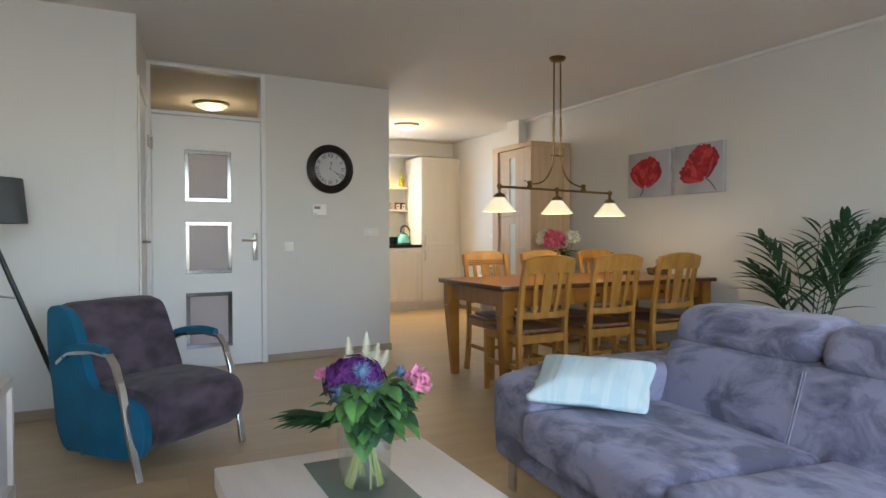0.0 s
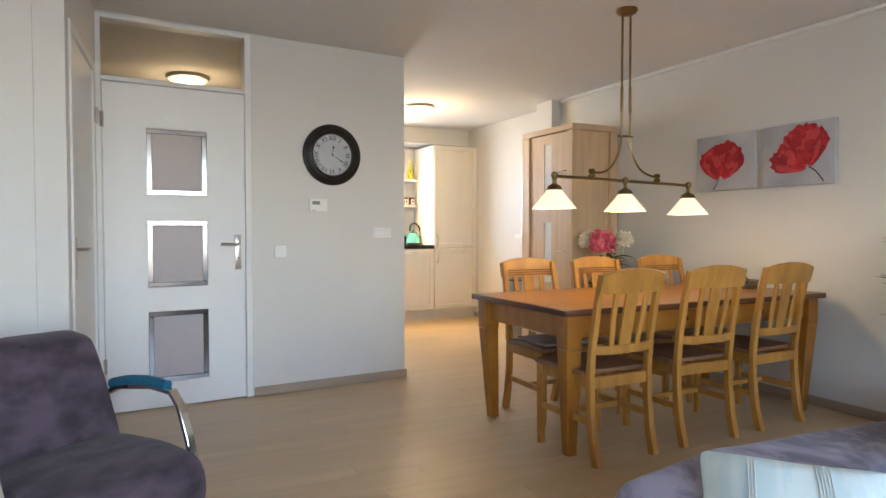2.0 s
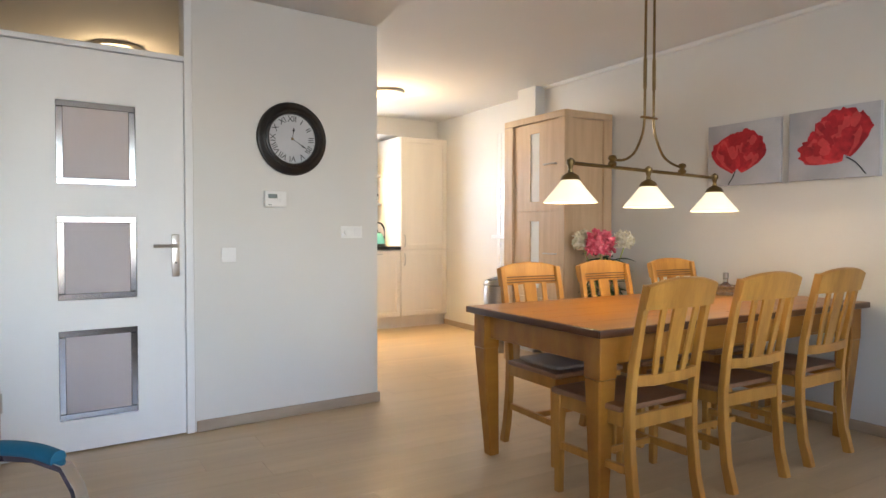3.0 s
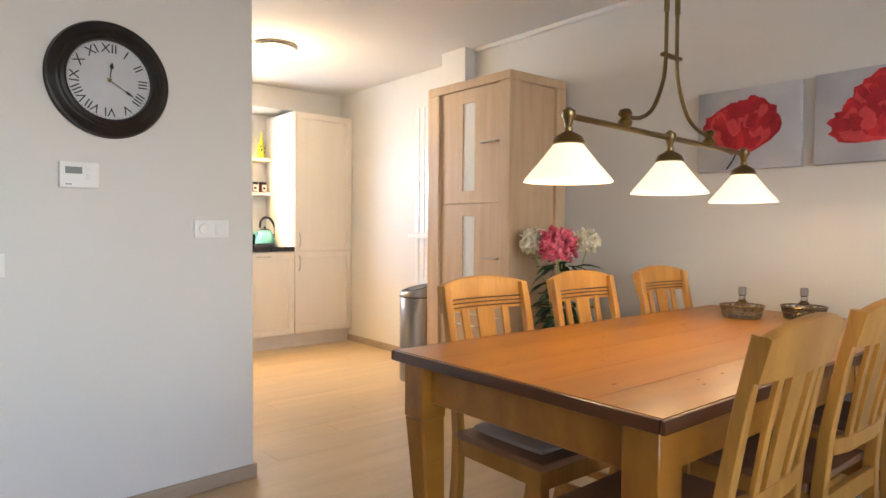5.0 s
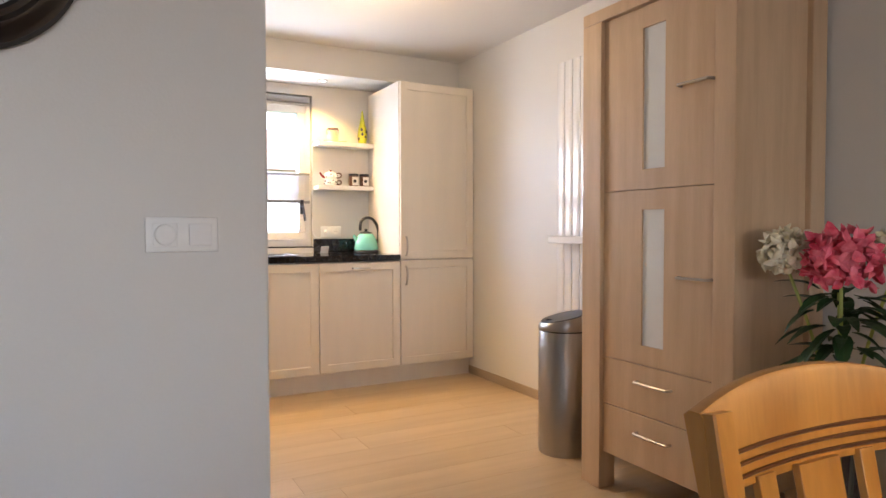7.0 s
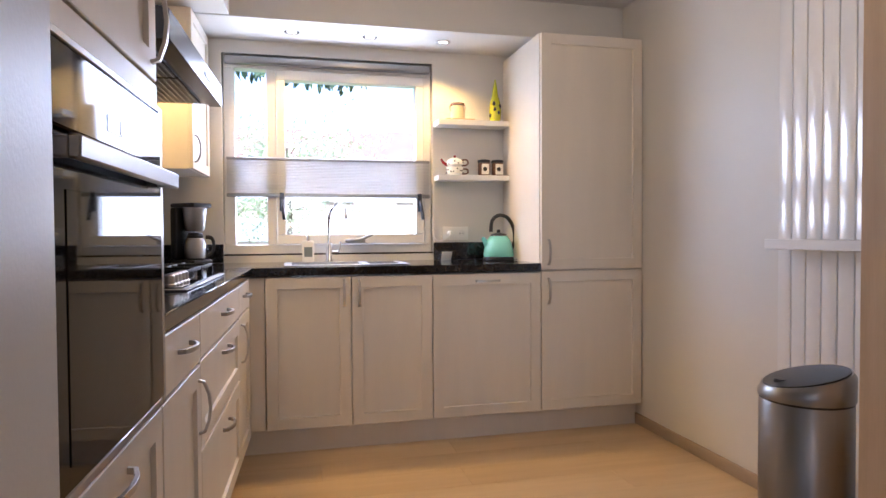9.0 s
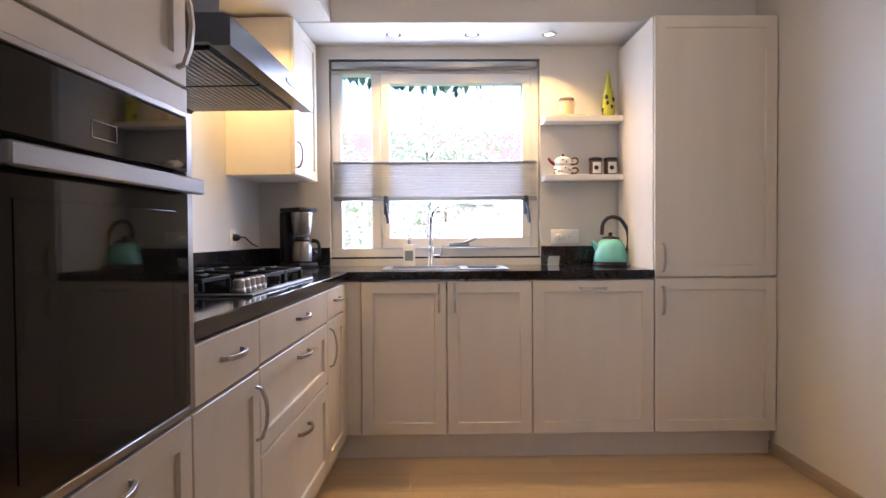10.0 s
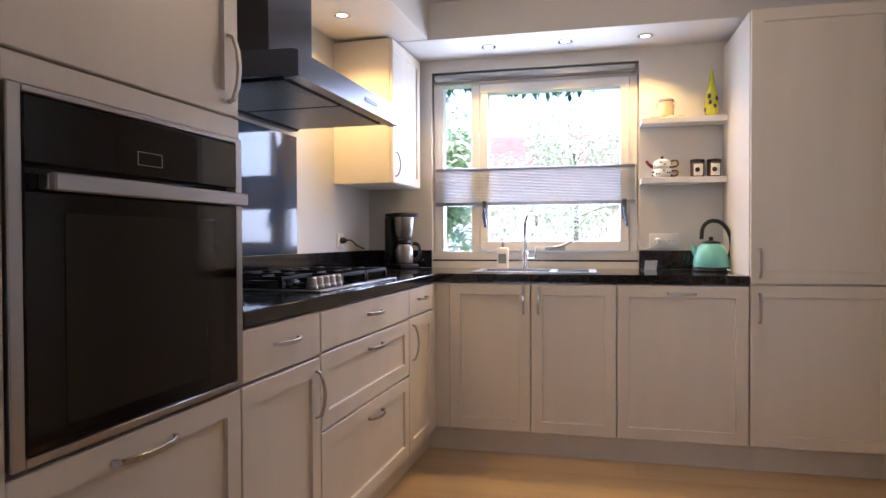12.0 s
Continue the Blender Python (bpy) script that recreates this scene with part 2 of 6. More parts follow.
REDGLAZE = plain("dark_red_glaze", (0.22, 0.02, 0.02), 0.25)
WOODLID = material("brown_lid", (0.16, 0.075, 0.04), 0.4, vary=0.1)
PALEWOOD = material("pale_board", (0.60, 0.42, 0.22), 0.5, vary=0.08, stretch=(1, 6, 1))
RUBBER = plain("clear_rubber_seal", (0.55, 0.20, 0.10), 0.5)
BLIND = material("grey_honeycomb_blind", (0.56, 0.565, 0.58), 0.8, vary=0.04, scale=2, fine=120, trans=0.35)
BRICK = material("pale_brick", (0.42, 0.33, 0.27), 0.9, vary=0.15, scale=1.0, fine=14)
ROOFT = material("dark_roof_tiles", (0.16, 0.10, 0.08), 0.8, vary=0.15, scale=2, fine=10)
GRASS = material("lawn", (0.09, 0.14, 0.04), 0.9, vary=0.2, scale=0.6, fine=12)
TERRACOTTA = material("grey_pot", (0.12, 0.12, 0.125), 0.6, vary=0.1)
SOIL = material("soil", (0.03, 0.02, 0.015), 0.95, vary=0.2, fine=80, bump=0.6)

# ---- shapes ----


def box(bm, x0, x1, y0, y1, z0, z1, bevel=0.0, seg=1):
    m = Matrix.Translation(((x0 + x1) / 2, (y0 + y1) / 2, (z0 + z1) / 2)) @ Matrix.Diagonal((abs(x1 - x0), abs(y1 - y0), abs(z1 - z0), 1))
    made = bmesh.ops.create_cube(bm, size=1, matrix=m)
    if bevel:
        es = list({e for v in made["verts"] for e in v.link_edges})
        bmesh.ops.bevel(bm, geom=es, offset=bevel, segments=seg, profile=0.5, affect="EDGES")
    return bm


def boxm(x0, x1, y0, y1, z0, z1, bevel=0.0, seg=1):
    return box(bmesh.new(), x0, x1, y0, y1, z0, z1, bevel, seg)


def lathe(bm, profile, at=(0, 0, 0), seg=28, turn=None, squash=1.0):
    """Turns (radius, height) pairs round z."""
    turn = turn or Matrix.Identity(4)
    rings = []
    for r, h in profile:
        ring = []
        for k in range(seg):
            a = 2 * math.pi * k / seg
            p = turn @ Vector((r * math.cos(a), r * squash * math.sin(a), h)) + Vector(at)
            ring.append(bm.verts.new(p))
        rings.append(ring)
    for a, b in zip(rings, rings[1:]):
        for k in range(seg):
            bm.faces.new((a[k], a[(k + 1) % seg], b[(k + 1) % seg], b[k]))
    for ring, flip in ((rings[0], True), (rings[-1], False)):
        if flip:
            ring = ring[::-1]
        bm.faces.new(ring)
    return bm


def lathem(profile, at=(0, 0, 0), seg=28, turn=None, squash=1.0):
    return lathe(bmesh.new(), profile, at, seg, turn, squash)


def tube(bm, pts, r, seg=10, r_end=None, smooth=4):
    """A round tube through points."""
    pts = [Vector(p) for p in pts]
    if smooth and len(pts) > 2:
        fine = []
        for i in range(len(pts) - 1):
            p0, p1, p2, p3 = pts[max(i - 1, 0)], pts[i], pts[i + 1], pts[min(i + 2, len(pts) - 1)]
            for k in range(smooth):
                t = k / smooth
                fine.append(0.5 * ((2 * p1) + (p2 - p0) * t + (2 * p0 - 5 * p1 + 4 * p2 - p3) * t * t + (3 * p1 - p0 - 3 * p2 + p3) * t ** 3))
        pts = fine + [pts[-1]]
    rings, n = [], len(pts)
    side = None
    for i, p in enumerate(pts):
        d = (pts[min(i + 1, n - 1)] - pts[max(i - 1, 0)]).normalized()
        if side is None:
            side = d.orthogonal().normalized()
        side = (side - d * side.dot(d)).normalized()
        up = d.cross(side)
        rad = r if r_end is None else r + (r_end - r) * i / max(n - 1, 1)
        rings.append([bm.verts.new(p + rad * (side * math.cos(2 * math.pi * k / seg) + up * math.sin(2 * math.pi * k / seg))) for k in range(seg)])
    for a, b in zip(rings, rings[1:]):
        for k in range(seg):
            bm.faces.new((a[k], a[(k + 1) % seg], b[(k + 1) % seg], b[k]))
    bm.faces.new(rings[0][::-1])
    bm.faces.new(rings[-1])
    return bm


def tubem(pts, r, seg=10, r_end=None, smooth=4):
    return tube(bmesh.new(), pts, r, seg, r_end, smooth)


def beam(bm, pts, w, d, w_end=None, d_end=None, cross=(1, 0, 0)):
    """A bar of rectangular section w x d along points; w lies along cross."""
    pts = [Vector(p) for p in pts]
    n, rings, cx = len(pts), [], Vector(cross)
    for i, p in enumerate(pts):
        t = (pts[min(i + 1, n - 1)] - pts[max(i - 1, 0)]).normalized()
        a = (cx - t * cx.dot(t)).normalized()
        b = t.cross(a)
        f = i / max(n - 1, 1)
        hw = (w if w_end is None else w + (w_end - w) * f) / 2
        hd = (d if d_end is None else d + (d_end - d) * f) / 2
        c = 0.18 * min(hw, hd)
        ring = []
        for sx, sy in ((-1, -1), (1, -1), (1, 1), (-1, 1)):
            q1, q2 = (hw - c, hd), (hw, hd - c)
            if sx * sy > 0:
                q1, q2 = q2, q1
            for q in (q1, q2):
                ring.append(bm.verts.new(p + a * sx * q[0] + b * sy * q[1]))
        rings.append(ring)
    for r0, r1 in zip(rings, rings[1:]):
        for k in range(8):
            bm.faces.new((r0[k], r0[(k + 1) % 8], r1[(k + 1) % 8], r1[k]))
    bm.faces.new(rings[0][::-1])
    bm.faces.new(rings[-1])
    bmesh.ops.recalc_face_normals(bm, faces=bm.faces)
    return bm


def beamm(pts, w, d, w_end=None, d_end=None, cross=(1, 0, 0)):
    return beam(bmesh.new(), pts, w, d, w_end, d_end, cross)


def soft(x0, x1, y0, y1, z0, z1, r, puff=0.0, cuts=12, wob=0.0, shape=None):
    """A padded block: rounded by r, its faces bulging by puff, with small unevenness."""
    bm = bmesh.new()
    bmesh.ops.create_cube(bm, size=2)
    bmesh.ops.subdivide_edges(bm, edges=list(bm.edges), cuts=cuts, use_grid_fill=True)
    c, h = Vector(((x0 + x1) / 2, (y0 + y1) / 2, (z0 + z1) / 2)), Vector(((x1 - x0) / 2, (y1 - y0) / 2, (z1 - z0) / 2))
    for v in bm.verts:
        u = v.co.copy()
        p = Vector([math.copysign(abs(u[k]) ** 0.8, u[k]) * h[k] for k in range(3)])
        inner = Vector([max(-h[k] + r, min(h[k] - r, p[k])) for k in range(3)])
        d = p - inner
        if d.length > 1e-6:
            p = inner + d.normalized() * min(r, max(d.length, r)) if max(abs(u.x), abs(u.y), abs(u.z)) > 0.999 else p
        for k in range(3):
            o = [j for j in range(3) if j != k]
            if abs(u[k]) > 0.999:
                p[k] += math.copysign(puff, u[k]) * (1 - u[o[0]] ** 2) * (1 - u[o[1]] ** 2)
        p = p + c
        if wob:
            p += wob * noise.noise_vector(p * 6.0)
        if shape:
            p = shape(p)
        v.co = p
    return bm


def finish(bm, name, mat, smooth=True):
    bmesh.ops.recalc_face_normals(bm, faces=bm.faces)
    me = bpy.data.meshes.new(name)
    bm.to_mesh(me)
    bm.free()
    for mt in (mat if isinstance(mat, (list, tuple)) else (mat,)):
        me.materials.append(mt)
    if smooth:
        me.polygons.foreach_set("use_smooth", [True] * len(me.polygons))
        me.set_sharp_from_angle(angle=radians(38))
    return me


def part(name, bm, mat, parent, label="", m=None, smooth=True):
    ob = new(name, finish(bm, name, mat, smooth))
    ob.parent = parent
    if m is not None:
        ob.matrix_basis = m
    return tagged(ob, label)


def thing(name, m, label, category, group="", kind=""):
    ob = new(name)
    ob.empty_display_size = 0.1
    ob.matrix_basis = m
    return tagged(ob, label, category, group, kind)


def single(name, bm, mat, m, label, category, group="", kind="", smooth=True):
    ob = new(name, finish(bm, name, mat, smooth))
    ob.matrix_basis = m
    return tagged(ob, label, category, group, kind)


def setting(name, bm, mat, label, category="wall", m=None):
    return single(name, bm, mat, m or Matrix.Identity(4), label, category, kind="structure", smooth=False)


def text(body, size, mat, name, parent, m, depth=0.0008):
    cu = bpy.data.curves.new(name, "FONT")
    cu.body, cu.size, cu.extrude, cu.align_x, cu.align_y = body, size, depth, "CENTER", "CENTER"
    tmp = bpy.data.objects.new("t", cu)
    scene.collection.objects.link(tmp)
    me = bpy.data.meshes.new_from_object(tmp.evaluated_get(bpy.context.evaluated_depsgraph_get()))
    bpy.data.objects.remove(tmp)
    me.materials.clear()
    me.materials.append(mat)
    ob = new(name, me)
    ob.parent, ob.matrix_basis = parent, m
    return ob


def ring(x0, x1, y0, y1, a0, a1, b0, b1, z0, z1, swap=False):
    """A slab with a rectangular hole, as one piece; swap stands it upright (z for y)."""
    bm = bmesh.new()
    out, hole = [(x0, y0), (x1, y0), (x1, y1), (x0, y1)], [(a0, b0), (a1, b0), (a1, b1), (a0, b1)]
    lay = lambda q, z: bm.verts.new((q[0], z, q[1]) if swap else (q[0], q[1], z))
    ol, hl, ou, hu = [[lay(q, z) for q in loop] for loop, z in ((out, z0), (hole, z0), (out, z1), (hole, z1))]
    for k in range(4):
        j = (k + 1) % 4
        for quad in ((ol[k], ol[j], hl[j], hl[k]), (ou[k], hu[k], hu[j], ou[j]), (ol[k], ou[k], ou[j], ol[j]), (hl[k], hl[j], hu[j], hu[k])):
            bm.faces.new(quad)
    bmesh.ops.recalc_face_normals(bm, faces=bm.faces)
    return bm


I4 = Matrix.Identity(4)
HIGH = 2.40

# ---- the house: walls, ceiling, floor ----
W = pose(1.765, 4.60, 0, 0, 0, 4.0)      # clock wall: x along it, y into it
S = pose(-0.34, 3.40, 0, 0, 0, -4.2)     # side wall of the door recess: y along it
L = pose(1.70, 5.50, 0, 0, 0, 90 - 2.6)  # oven wall units: x along the fronts, y towards the wall
K = pose(0, 7.285, 0)                    # window wall units: fronts at y = 0

setting("ceiling", boxm(-2.75, 4.05, -2.55, 8.15, HIGH, HIGH + 0.1), CEIL, "smooth off-white painted plaster ceiling", "ceiling")
setting("wall_east", boxm(3.785, 4.05, -2.4, 5.38, 0, HIGH), PAINT, "off-white painted dining room wall")
setting("wall_east_pier", boxm(3.68, 4.05, 5.38, 5.64, 0, HIGH), PAINT, "off-white painted wall pier beside the cabinet")
setting("wall_east_kitchen", boxm(3.90, 4.05, 5.64, 7.90, 0, HIGH), PAINT, "off-white painted kitchen side wall")
bm = boxm(0.6, 1.62, 7.90, 8.15, 0, HIGH)
box(bm, 2.845, 4.05, 7.90, 8.15, 0, HIGH)
box(bm, 1.62, 2.845, 7.90, 8.15, 0, 0.965)
box(bm, 1.62, 2.845, 7.90, 8.15, 2.12, HIGH)
setting("wall_north", bm, PAINT, "off-white kitchen wall with a wide window opening")
setting("wall_kitchen_west", boxm(-0.70, 2.45, 0.60, 0.70, 0, HIGH), PAINT, "off-white kitchen wall behind the hob", m=L)
bm = boxm(-1.135, 0, 0, 0.19, 0, HIGH, 0.006, 2)
setting("wall_clock", bm, PAINT, "off-white painted wall carrying the clock", m=W)
setting("wall_over_door", boxm(-2.06, -1.135, 0.0, 0.12, 2.385, HIGH), PAINT, "off-white strip over the hall door", m=W)
bm = boxm(-0.12, 0, -0.0, 0.10, 0, HIGH)
box(bm, -0.12, 0, 0.10, 0.96, 2.06, HIGH)
box(bm, -0.12, 0, 0.96, 1.12, 0, HIGH)
setting("wall_recess", bm, PAINT, "off-white side wall of the door recess", m=S)
setting("wall_west_front", boxm(-2.6, -0.46, 3.40, 3.52, 0, HIGH), PAINT, "off-white living room wall behind the armchair")
setting("wall_west", boxm(-2.75, -2.6, -2.4, 3.52, 0, HIGH), PAINT, "plain off-white living room wall")
bm = boxm(-2.75, -1.6, -2.55, -2.4, 0, HIGH)
box(bm, 2.8, 4.05, -2.55, -2.4, 0, HIGH)
box(bm, -1.6, 2.8, -2.55, -2.4, 0, 0.45)
box(bm, -1.6, 2.8, -2.55, -2.4, 2.25, HIGH)
setting("wall_south", bm, PAINT, "off-white garden wall with a wide window")
bm = boxm(-1.6, 2.8, -2.52, -2.44, 0.45, 0.52)
for x in (-1.6, -0.15, 1.30, 2.73):
    box(bm, x, x + 0.07, -2.52, -2.44, 0.52, 2.18)
box(bm, -1.6, 2.8, -2.52, -2.44, 2.18, 2.25)
setting("window_2", bm, TRIM, "white framed wide garden window", "window")
setting("wall_hall_west", boxm(-0.95, -0.85, 4.52, 7.0, 0, HIGH), PAINT, "plain hall wall")
setting("wall_hall_north", boxm(-0.95, 0.95, 7.0, 7.1, 0, HIGH), PAINT, "plain hall end wall")
setting("wall_hall_south", boxm(-0.95, -0.40, 4.45, 4.55, 0, HIGH), PAINT, "plain hall return wall")

# kitchen soffit with spots
bm = boxm(0.95, 3.90, 7.49, 7.90, 2.195, HIGH, 0.003)
setting("soffit", bm, PAINT, "off-white boxed-in soffit over the kitchen window", "soffit")
setting("soffit_side", boxm(-0.70, 2.00, 0.09, 0.60, 2.20, HIGH, 0.003), PAINT, "off-white boxed-in soffit over the hob wall", "soffit", m=L)
# thin plaster cove along the dining wall
setting("cornice", tubem([(3.775, -2.3, 2.392), (3.775, 5.37, 2.392)], 0.022, 8, smooth=0), CEIL, "slim white plaster cove", "cornice")


def skirting(name, x0, x1, y0, y1, m=None):
    setting(name, boxm(x0, x1, y0, y1, 0.0, 0.062, 0.003), SKIRT, "low oak-coloured skirting board", "skirting", m)


skirting("baseboard_clock", -1.125, 0.012, -0.012, -0.001, W)
skirting("baseboard_clock_end", 0.001, 0.012, 0.0, 0.19, W)
skirting("baseboard_east", 3.773, 3.784, -2.39, 5.37)
skirting("baseboard_kitchen", 3.888, 3.899, 5.65, 7.33)
skirting("baseboard_west", -2.59, -0.345, 3.388, 3.399)
setting("floor_base", boxm(-2.75, 4.05, -2.55, 8.15, -0.12, -0.012), SUBFLOOR, "dark layer below the laminate", "floor")

# ---- hall door with transom, in its frame ----
d1 = thing("door_1", W, "closed white hall door with three square frosted panes", "door", kind="structure")
bm = boxm(-2.045, -2.005, -0.012, 0.10, 0, 2.385, 0.003)
box(bm, -1.175, -1.135, -0.012, 0.10, 0, 2.385, 0.003)
box(bm, -2.005, -1.175, -0.012, 0.10, 1.998, 2.026, 0.003)
box(bm, -2.005, -1.175, -0.012, 0.10, 2.362, 2.385, 0.003)
part("door_frame", bm, TRIM, d1, "white lacquered door frame")
bm = bmesh.new()
xs = [-2.002, -1.765, -1.412, -1.178]
PANES = [(0.163, 0.606), (0.756, 1.170), (1.327, 1.735)]
box(bm, xs[0], xs[1], 0.0, 0.04, 0.008, 1.994)
box(bm, xs[2], xs[3], 0.0, 0.04, 0.008, 1.994)
zs = [0.008] + [z for p in PANES for z in p] + [1.994]
for z0, z1 in zip(zs[0::2], zs[1::2]):
    box(bm, xs[1], xs[2], 0.0, 0.04, z0, z1)
leaf = part("door_leaf", bm, TRIM, d1, "white lacquered flush door leaf", smooth=False)
for z0, z1 in PANES:
    fr = boxm(xs[1], xs[2], 0.006, 0.014, z0, z0 + 0.032, 0.003)
    box(fr, xs[1], xs[2], 0.006, 0.014, z1 - 0.032, z1, 0.003)
    box(fr, xs[1], xs[1] + 0.032, 0.006, 0.014, z0 + 0.032, z1 - 0.032, 0.003)
    box(fr, xs[2] - 0.032, xs[2], 0.006, 0.014, z0 + 0.032, z1 - 0.032, 0.003)
    edge = part("pane_border", fr, MIRROR, leaf, "bevelled mirrored pane border")
    part("pane", boxm(xs[1] + 0.03, xs[2] - 0.03, 0.010, 0.020, z0 + 0.03, z1 - 0.03, 0.001), FROSTPANE, leaf, "frosted glass pane")
tp = part("transom_pane", boxm(-2.005, -1.175, 0.030, 0.036, 2.026, 2.362), PANE, d1, "clear glass transom pane")
tp.visible_shadow = False


def lever(parent, x, z, way):
    """A nickel lever on a long plate; way: the side it points to."""
    h = part("door_handle", boxm(x - 0.020, x + 0.020, -0.010, 0.0, z - 0.165, z + 0.06, 0.004, 2), NICKEL, parent, "satin nickel lever on a long plate")
    part("lever", tubem([(x, -0.005, z), (x, -0.045, z), (x + way * 0.02, -0.052, z), (x + way * 0.115, -0.050, z)], 0.009, 8), NICKEL, h)
    part("keyhole", lathem([(0.006, 0), (0.006, 0.002)], (x, -0.011, z - 0.09), 10, pose(0, 0, 0, 90)), BLACK, h)


lever(d1, -1.225, 1.02, -1)
for z in (0.25, 1.72):
    part("hinge", lathem([(0.010, 0), (0.010, 0.09)], (-2.004, -0.014, z), 8), NICKEL, d1)

# side door in the recess, seen along its face
d2 = thing("door_2", S, "closed white flush side door with a nickel lever", "door", kind="structure")
bm = boxm(-0.10, 0.010, 0.10, 0.135, 0, 2.06, 0.003)
box(bm, -0.10, 0.010, 0.925, 0.96, 0, 2.06, 0.003)
box(bm, -0.10, 0.010, 0.135, 0.925, 2.02, 2.06, 0.003)
part("door_frame", bm, TRIM, d2, "white lacquered door frame")
part("door_leaf", boxm(-0.045, -0.004, 0.138, 0.922, 0.006, 2.017, 0.003), TRIM, d2)
h2 = part("door_handle", boxm(-0.004, 0.005, 0.19, 0.23, 0.88, 1.08, 0.003), NICKEL, d2, "satin nickel lever on a long plate")
part("lever", tubem([(0.0, 0.21, 1.02), (0.042, 0.21, 1.02), (0.048, 0.23, 1.02), (0.048, 0.32, 1.02)], 0.009, 8), NICKEL, h2)
for z in (0.25, 1.72):
    part("hinge", lathem([(0.010, 0), (0.010, 0.09)], (0.014, 0.93, z), 8), NICKEL, d2)

# ---- kitchen window ----
w1 = thing("window_1", pose(0, 7.965, 0), "white kitchen window, tilting sash and narrow fixed light", "window", kind="structure")
bm = boxm(1.625, 2.84, -0.03, 0.06, 0.968, 1.025, 0.004)
box(bm, 1.625, 2.84, -0.03, 0.06, 2.045, 2.115, 0.004)
box(bm, 1.625, 1.685, -0.03, 0.06, 1.025, 2.045, 0.004)
box(bm, 2.795, 2.84, -0.03, 0.06, 1.025, 2.045, 0.004)
box(bm, 1.862, 1.915, -0.03, 0.06, 1.025, 2.045, 0.004)
part("window_frame", bm, TRIM, w1, "white painted window frame")
bm = boxm(1.917, 2.793, -0.045, 0.03, 1.027, 1.085, 0.004)
box(bm, 1.917, 2.793, -0.045, 0.03, 1.985, 2.043, 0.004)
box(bm, 1.917, 1.968, -0.045, 0.03, 1.085, 1.985, 0.004)
box(bm, 2.742, 2.793, -0.045, 0.03, 1.085, 1.985, 0.004)
sash = part("sash", bm, TRIM, w1, "white tilting sash")
for x in (1.945, 2.765):
    hd = tubem([(x, -0.045, 1.28), (x, -0.075, 1.28), (x, -0.085, 1.27), (x + 0.012, -0.088, 1.17)], 0.009, 8)
    box(hd, x - 0.014, x + 0.014, -0.055, -0.045, 1.22, 1.33, 0.004)
    part("sash_handle", hd, HOODSTEEL, sash, "dark steel sash lever")
bm = boxm(2.31, 2.43, -0.058, -0.045, 1.035, 1.055, 0.004)
tube(bm, [(2.34, -0.055, 1.05), (2.40, -0.075, 1.055), (2.47, -0.085, 1.085)], 0.008, 8)
part("casement_stay", bm, STEEL_H, sash, "steel window stay")
for x0, x1, z0, z1, y in ((1.680, 1.866, 1.02, 2.05, 0.012), (1.964, 2.746, 1.08, 1.99, -0.012)):
    g = part("pane", boxm(x0, x1, y, y + 0.006, z0, z1), PANE, w1, "clear glass pane")
    g.visible_shadow = False
part("window_sill", boxm(1.622, 2.843, -0.064, -0.031, 0.955, 0.975, 0.003), GRANITE, w1, "black granite window sill")
# honeycomb blind
bl = thing("honeycomb_blind", pose(0, 7.93, 0), "grey honeycomb blind lowered to a band across the window", "window blind")
part("cassette", boxm(1.632, 2.832, -0.035, 0.012, 2.062, 2.112, 0.012, 3), STEEL_H, bl, "grey metal head rail")
bm, NP = bmesh.new(), 22
prof = []
for k in range(NP):
    z = 1.325 + (1.515 - 1.325) * k / (NP - 1)
    prof += [(-0.013, z), (-0.008, z + 0.0044)]
vs = [[bm.verts.new((x, y, z)) for y, z in prof] for x in (1.64, 2.825)]
vs2 = [[bm.verts.new((x, -y, z)) for y, z in prof] for x in (1.64, 2.825)]
for a, b in (vs, vs2):
    for k in range(len(prof) - 1):
        bm.faces.new((a[k], b[k], b[k + 1], a[k + 1]))
part("pleats", bm, BLIND, bl, "pleated grey fabric", smooth=False)
part("rail", boxm(1.638, 2.828, -0.018, 0.018, 1.303, 1.325, 0.004), STEEL_H, bl)
part("rail", boxm(1.638, 2.828, -0.018, 0.018, 1.517, 1.533, 0.004), STEEL_H, bl)
for x in (1.66, 2.80):
    part("cord", tubem([(x, -0.004, 1.53), (x, -0.004, 2.065)], 0.0012, 6, smooth=0), PLASTIC, bl)

# ---- kitchen units ----


def shaker(bm, x0, x1, z0, z1, rail=0.075):
    box(bm, x0, x1, -0.019, 0.0, z0, z1, 0.002)
    face = min(bm.faces, key=lambda f: f.calc_center_median().y)
    bmesh.ops.inset_individual(bm, faces=[face], thickness=rail, depth=0.0)
    bmesh.ops.inset_individual(bm, faces=[face], thickness=0.003, depth=-0.010)
    return bm


def bow(parent, x, z, length, upright):
    """A bowed nickel handle."""
    h = length / 2
    a = [(-h, -0.019), (-h * 0.93, -0.034), (-h * 0.5, -0.046), (0, -0.050), (h * 0.5, -0.046), (h * 0.93, -0.034), (h, -0.019)]
    pts = [(x, y, z + s) if upright else (x + s, y, z) for s, y in a]
    part("handle", beamm(pts, 0.012, 0.008, cross=(1, 0, 0) if upright else (0, 0, 1)), NICKEL, parent, "bowed satin nickel handle")


